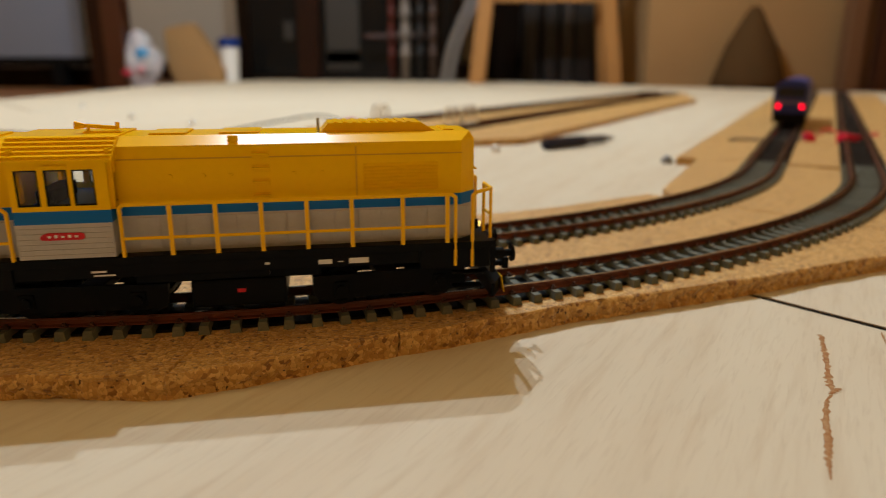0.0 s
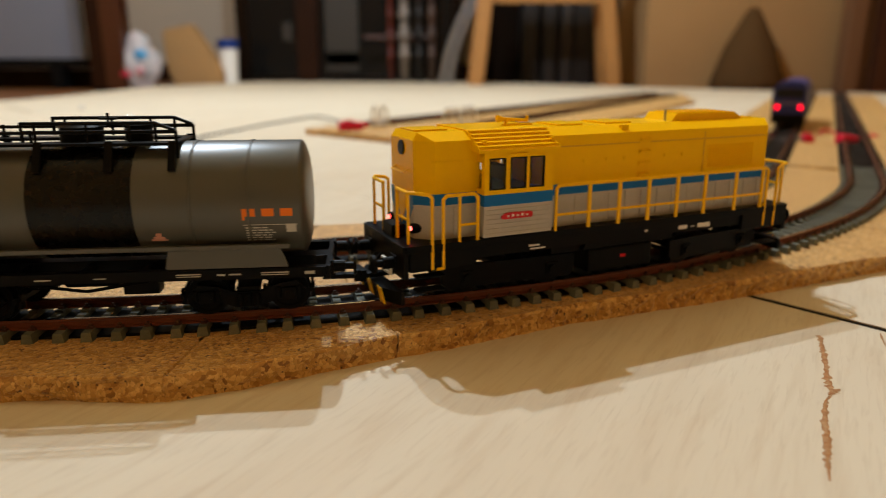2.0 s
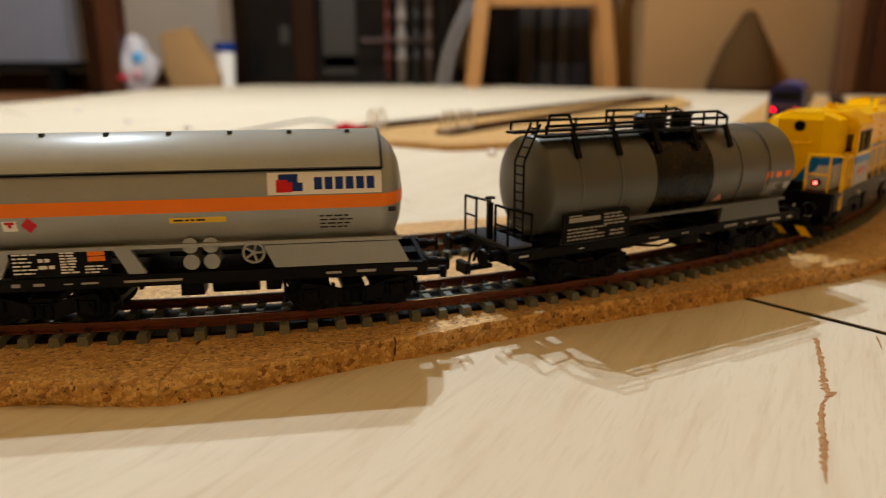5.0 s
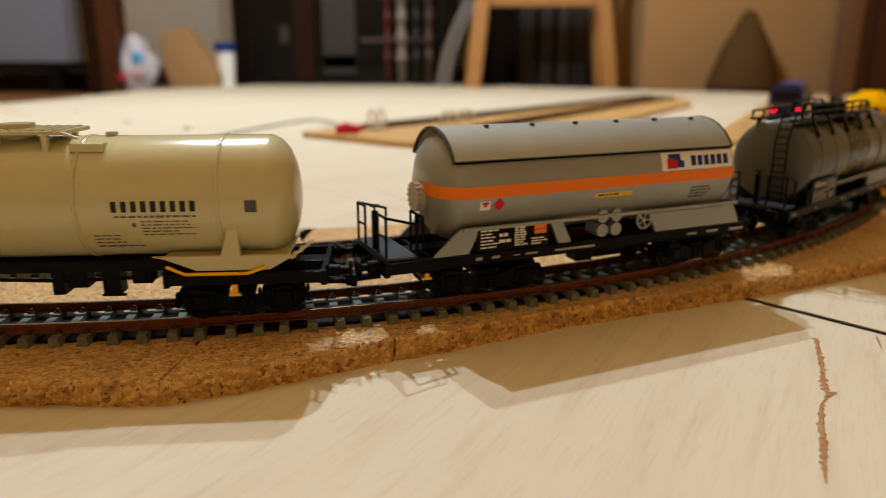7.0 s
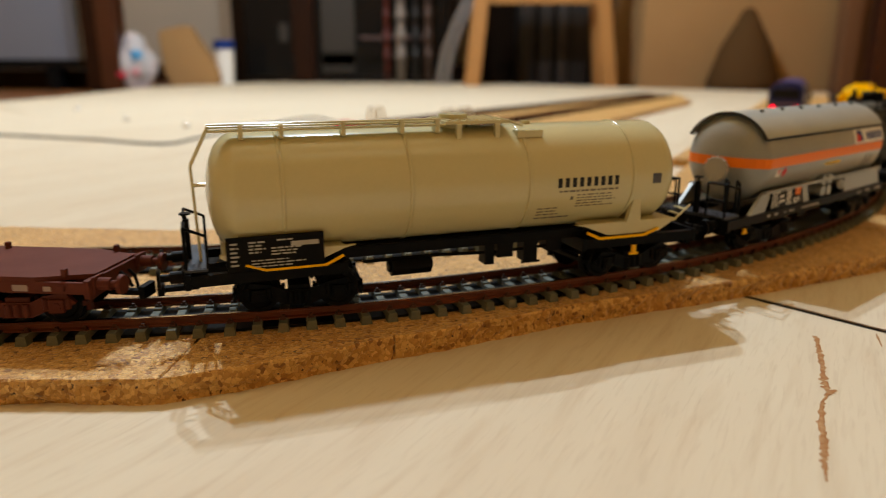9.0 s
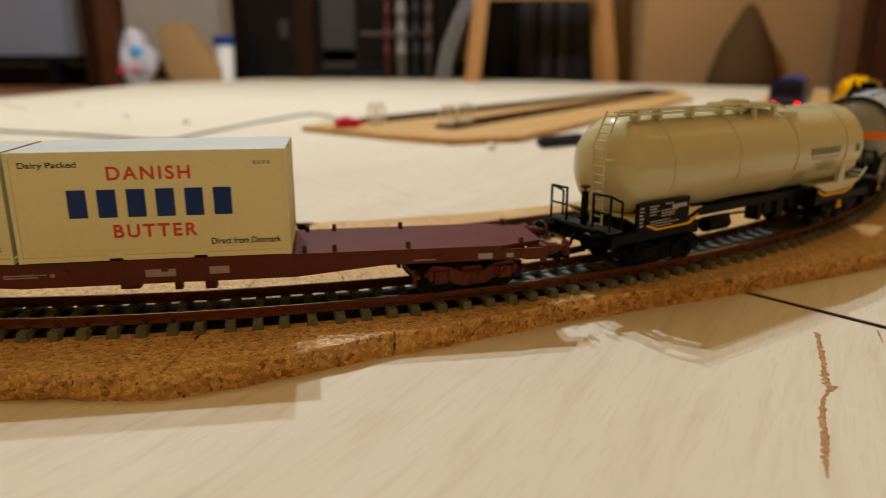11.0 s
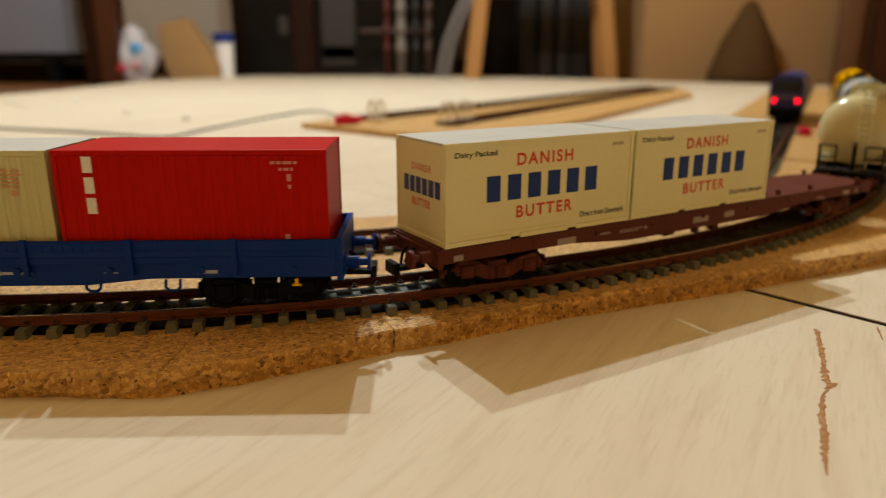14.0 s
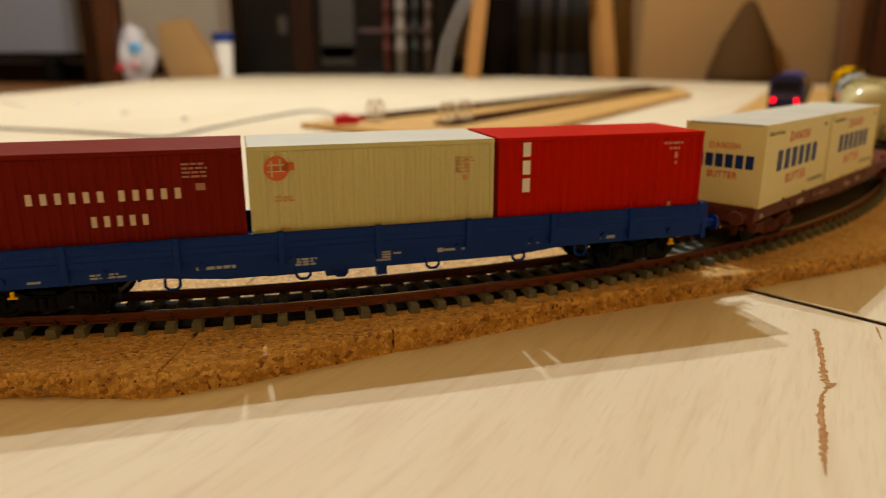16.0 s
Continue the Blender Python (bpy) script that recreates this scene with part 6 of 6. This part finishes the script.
# ---- furniture at the back of the room ----
def furniture():
    m = MM
    # flat grey screen on a black foot
    tv = thing("monitor", "large grey flat screen with a black lower edge", "monitor")
    bm = bmesh.new()
    box(bm, -1980, -1216, 2400, 2440, 82, 520, 4)
    part("screen", bm, SCREEN, tv)
    bm = bmesh.new()
    box(bm, -1990, -1208, 2396, 2446, 56, 83, 4)
    part("lower_edge", bm, BLACK, tv)
    for x in (-1330, -1900):
        bm = bmesh.new()
        box(bm, x, x + 40, 2396, 2450, -18, 57, 3)
        part("foot", bm, BLACK, tv)
    shelf = thing("low_shelf", "black low shelf under the screen with dark clutter", "shelf")
    bm = bmesh.new()
    box(bm, -2000, -1190, 2470, 2760, -18, 50, 4)
    part("body", bm, CABINET, shelf)

    def post(x0, x1, y0, y1, z1, material, label, name="furniture_post"):
        bm = bmesh.new()
        box(bm, x0, x1, y0, y1, -18, z1, 5)
        return solid(name, bm, material, label, "furniture")

    red_walnut = mat("red_walnut", (0.062, 0.019, 0.008), 0.35, grain=0.4, grain_size=0.01, stain=0.3, stain_size=0.06)
    # one post in two pieces: shaded left side coloured darker, lit right side redder
    post(-1128, -1078, 2262, 2330, 900, WALNUT, "shaded left side of the post beside the screen, darker walnut")
    post(-1076, -1012, 2250, 2320, 900, red_walnut, "lit right side of the same post, redder walnut")
    # plastic bag
    bag = thing("plastic_bag", "crumpled white plastic bag with blue and red print on the floor", "plastic bag")
    bm = bmesh.new()
    bmesh.ops.create_icosphere(bm, subdivisions=4, radius=1)
    for v in bm.verts:
        k = 1 + 0.28 * noise.noise(v.co * 2.2) + 0.1 * noise.noise(v.co * 7)
        z = v.co.z
        taper = 1.0 - 0.3 * max(0, z) - 0.0 * z
        v.co = Vector((v.co.x * 66 * k * taper, v.co.y * 46 * k * taper, 84 + z * 101 * (1 + 0.1 * noise.noise(v.co * 3))))
        if v.co.z < 0:
            v.co.z = 0
    for f in bm.faces:
        f.smooth = True
    part("film", bm, mat("bag_film", (0.40, 0.40, 0.41), 0.35, grain=0.6, grain_size=0.035, speck=(0.55, 0.42, 0.44)), bag)
    for x, z, w, h_, c in ((22, 112, 22, 20, (0.08, 0.30, 0.55)), (-28, 55, 22, 14, (0.5, 0.03, 0.06)), (-8, 92, 15, 10, (0.55, 0.30, 0.34)), (18, 62, 16, 12, (0.55, 0.25, 0.28))):
        bm = bmesh.new()
        bmesh.ops.create_uvsphere(bm, u_segments=16, v_segments=8, radius=1, matrix=Matrix.LocRotScale((x, -42 if z < 80 else -34, z), None, (w, 10, h_)))
        part("print", bm, mat("bag_print", c, 0.4), bag)
    bag.matrix_basis = pose(-0.987, 2.30, -0.018)
    # brown paper parcel leaning
    bm = bmesh.new()
    prism(bm, [(-962, 176), (-866, 198), (-763, 36), (-772, -16), (-930, -16), (-953, 41)], 2440, 2520, "y")
    bmesh.ops.bevel(bm, geom=bm.edges[:], offset=8, segments=2, affect="EDGES")
    solid("paper_bag", bm, CARD, "tan folded paper bag leaning on the floor", "paper bag")
    cup = thing("cup", "white plastic tub with a blue lid on the floor", "cup")
    bm = bmesh.new()
    rod(bm, (0, 0, 0), (0, 0, 136), 25, 28, 32)
    part("body", bm, WHITE, cup)
    bm = bmesh.new()
    rod(bm, (0, 0, 136), (0, 0, 166), 36, 28)
    part("lid", bm, PRINT_BLUE, cup, "blue lid")
    cup.matrix_basis = pose(-0.757, 2.50, -0.018)
    # dark glazed cabinet
    cab = thing("glazed_cabinet", "dark wooden cabinet with glass doors against the wall", "cabinet")
    for name, dims in (("back", (-790, 60, 2860, 2900, -18, 1200)), ("side", (-790, -745, 2720, 2860, -18, 1200)), ("upright", (-560, -480, 2700, 2860, -18, 1200)),
                       ("plinth", (-745, 20, 2724, 2860, -18, 18)), ("side", (20, 60, 2720, 2860, -18, 1200))):
        bm = bmesh.new()
        box(bm, *dims, 4)
        part(name, bm, WALNUT if name == "upright" else CABINET, cab)
    dark_glass = mat("smoked_glass", (0.007, 0.0062, 0.0056), 0.2, spec=0.12)
    for a, b in ((-744, -562), (-478, 18)):
        bm = bmesh.new()
        box(bm, a, b, 2730, 2736, 20, 1190)
        part("pane", bm, dark_glass, cab)
    bm = bmesh.new()
    for x0, x1, z0, z1 in ((-615, -580, 150, 215), (-455, -330, 40, 330), (-455, -330, 60, 110)):
        box(bm, x0, x1, 2724, 2729, z0, z1, 2)
    part("panel", bm, mat("dull_panel", (0.03, 0.025, 0.02), 0.5), cab)
    # turned chair legs in front of it
    chair = thing("wooden_chair", "dark red wooden chair with pale turned legs", "chair")
    for x, r_, c in ((-203, 9, (0.10, 0.016, 0.01)), (-152, 17, (0.20, 0.165, 0.14)), (-52, 13, (0.07, 0.04, 0.03)), (-98, 14, (0.012, 0.010, 0.010))):
        bm = bmesh.new()
        profile = [(-18, r_ * 0.7), (88, r_)]
        for k in range(6):
            profile += [(90 + k * 70, r_ * 1.25), (102 + k * 70, r_ * 1.25), (104 + k * 70, r_), (157 + k * 70, r_ * 0.8)]
        turned(bm, profile, 0, 0, 16)
        for v in bm.verts:
            v.co = (x + v.co.z, 2640 + v.co.y, v.co.x)
        part("leg", bm, mat("turned_leg", c, 0.35, grain=0.2), chair)
    bm = bmesh.new()
    rod(bm, (-300, 2640, 160), (-40, 2640, 160), 7, 12)
    part("stretcher", bm, red_walnut, chair)
    bm = bmesh.new()
    box(bm, -320, -20, 2600, 2900, 520, 545, 4)
    part("seat_frame", bm, red_walnut, chair)
    # bent chrome tube
    t = thing("chrome_chair", "bent chrome tube chair leg", "chair")
    for o in (-12, 16):
        bm = bmesh.new()
        bent(bm, [(-4 + o, 2500, -14), (4 + o, 2500, 40), (22 + o, 2500, 121), (60 + o, 2500, 215), (104 + o, 2500, 300), (190 + o, 2500, 420)], 11, 14)
        part("tube", bm, mat("dull_chrome", (0.3, 0.31, 0.33), 0.35, 0.8), t)
    # oak stool
    st = thing("stool", "light oak wooden stool with splayed square legs", "stool")
    for y, dy in ((2350, -1), (2480, 1)):
        for x0, x1 in ((100, 148), (548, 490)):
            bm = bmesh.new()
            s = 1 if x0 < 300 else -1
            lo = [(x0 - 24, y - 20), (x0 + 24, y - 20), (x0 + 24, y + 20), (x0 - 24, y + 20)]
            a = [bm.verts.new((p[0] + s * (-3), p[1], -18)) for p in lo]
            b = [bm.verts.new((p[0] + s * 44, p[1] - dy * 40, 440)) for p in lo]
            bm.faces.new(a[::-1]), bm.faces.new(b)
            for i in range(4):
                bm.faces.new((a[i], a[(i + 1) % 4], b[(i + 1) % 4], b[i]))
            bmesh.ops.bevel(bm, geom=bm.edges[:], offset=4, segments=2, affect="EDGES")
            bmesh.ops.recalc_face_normals(bm, faces=bm.faces[:])
            part("leg", bm, OAK, st)
    bm = bmesh.new()
    box(bm, 120, 535, 2372, 2396, 258, 296, 3)
    part("stretcher", bm, OAK, st)
    bm = bmesh.new()
    box(bm, 90, 570, 2345, 2500, 438, 470, 8)
    part("seat", bm, OAK, st)
    # dark shelf behind the stool with a row of dark spines
    sh = thing("dark_shelf", "dark shelf unit in shade behind the stool", "shelf")
    bm = bmesh.new()
    box(bm, 120, 700, 3000, 3060, -18, 1100)
    box(bm, 120, 140, 2780, 3000, -18, 1100, 3)
    box(bm, 680, 700, 2780, 3000, -18, 1100, 3)
    box(bm, 120, 700, 2780, 3000, 520, 545, 3)
    part("carcass", bm, CABINET, sh)
    for x, w, c in ((300, 60, 0.02), (380, 50, 0.03), (450, 40, 0.045), (500, 70, 0.02), (590, 60, 0.03)):
        bm = bmesh.new()
        box(bm, x, x + w, 2820, 2990, -18, 400, 4)
        part("box_file", bm, mat("spine", (c, c * 0.8, c * 0.7), 0.6), sh)
    post(706, 748, 2780, 2860, 1000, mat("grey_brown", (0.05, 0.042, 0.04), 0.5), "grey brown upright board")
    post(750, 812, 2770, 2860, 1000, red_walnut, "reddish brown wooden upright")
    # cardboard box; the shadow on its front is built as a dark brown cone
    bx = thing("cardboard_box", "large plain brown cardboard box standing on the floor", "cardboard box")
    bm = bmesh.new()
    box(bm, 665, 1338, 2400, 2800, -18, 640, 3)
    part("body", bm, CARD, bx)
    bm = bmesh.new()
    box(bm, 664, 1339, 2398, 2400, 600, 603)
    part("flap_seam", bm, mat("card_edge", (0.3, 0.17, 0.07), 0.9), bx)
    bm = bmesh.new()
    rings = [(0, 112), (35, 110), (140, 76), (205, 42), (245, 22), (258, 9)]
    turned(bm, rings, 0, 0, 40)
    for v in bm.verts:
        v.co = (v.co.z, v.co.y, v.co.x)
    bmesh.ops.recalc_face_normals(bm, faces=bm.faces[:])
    cone = solid("shadow_cone", bm, mat("cone_shadow_brown", (0.085, 0.045, 0.018), 0.95, spec=0.0, grain=0.2, stain=0.2), "dark brown cone standing in for a shadow on the box", "cone")
    cone.matrix_basis = pose(0.962, 2.285, -0.018)
    post(1262, 1312, 2270, 2330, 1000, mat("light_brown_board", (0.16, 0.075, 0.034), 0.5, grain=0.3), "light brown upright board by the box")
    post(1314, 1360, 2300, 2350, 1000, mat("mid_brown_board", (0.14, 0.07, 0.038), 0.5, grain=0.3), "brown upright board beside the box")
    post(1362, 1480, 2262, 2330, 1000, red_walnut, "dark wooden upright board")


# ---- build ----
room()
boards()
cork_beds()
siding()
model_track("model_track", RADIUS, "brown railed model track with grey concrete sleepers on cork", -1.3957)
model_track("model_track", RADIUS - 58.4, "inner brown railed model track with grey sleepers", -1.40)
parked_railcar()
small_things()
furniture()
LOCO = locomotive()
TANK_A = grey_tank_wagon()
TANK_B = gas_tank_wagon()
TANK_C = cream_tank_wagon()
FLAT_A = brown_flat_wagon()
FLAT_B = blue_flat_wagon()
LOADS = [(butter_container(), FLAT_A, -68.3), (butter_container(), FLAT_A, -0.2), (red_container(), FLAT_B, 68.4), (cream_container(), FLAT_B, 0.4), (maroon_container(), FLAT_B, -67.7)]


def train_at(t):
    """Angle of the locomotive's middle along the track at t seconds."""
    k = (t - 8) / 8
    return ((0.00308 * k - 0.01032) * k - 0.00086) * k * k + 1.0288 * k - 0.37019


def car_pose(t, back, half):
    s = train_at(t) + back / RADIUS
    a, b = on_track(s - half / RADIUS)[0], on_track(s + half / RADIUS)[0]
    c = (a + b) / 2
    return Matrix.Translation((c.x * MM, c.y * MM, RAIL_Z * MM)) @ Matrix.Rotation(math.atan2(b.y - a.y, b.x - a.x), 4, "Z")


def motions():
    cars = ((LOCO, 0.0, 40), (TANK_A, -143.6, 38), (TANK_B, -289.7, 40), (TANK_C, -440.8, 50), (FLAT_A, -636.3, 80.7), (FLAT_B, -862.8, 82))
    times = [i * 0.25 for i in range(65)]
    for car, back, half in cars:
        walk(car, [(t, car_pose(t, back, half)) for t in times])
        for load, under, x in LOADS:
            if under is car:
                walk(load, [(t, car_pose(t, back, half) @ pose(x * MM, 0, (14.0 if car is FLAT_A else 13.8) * MM)) for t in times])
    for wheel, x in WHEELS:
        rows = []
        for i in range(129):
            t = i * 0.125
            rows.append((t, pose(x * MM, 0, 5.3 * MM, 0, math.degrees((train_at(t) - train_at(0)) * RADIUS / 5.3), 0)))
        walk(wheel, rows)


motions()
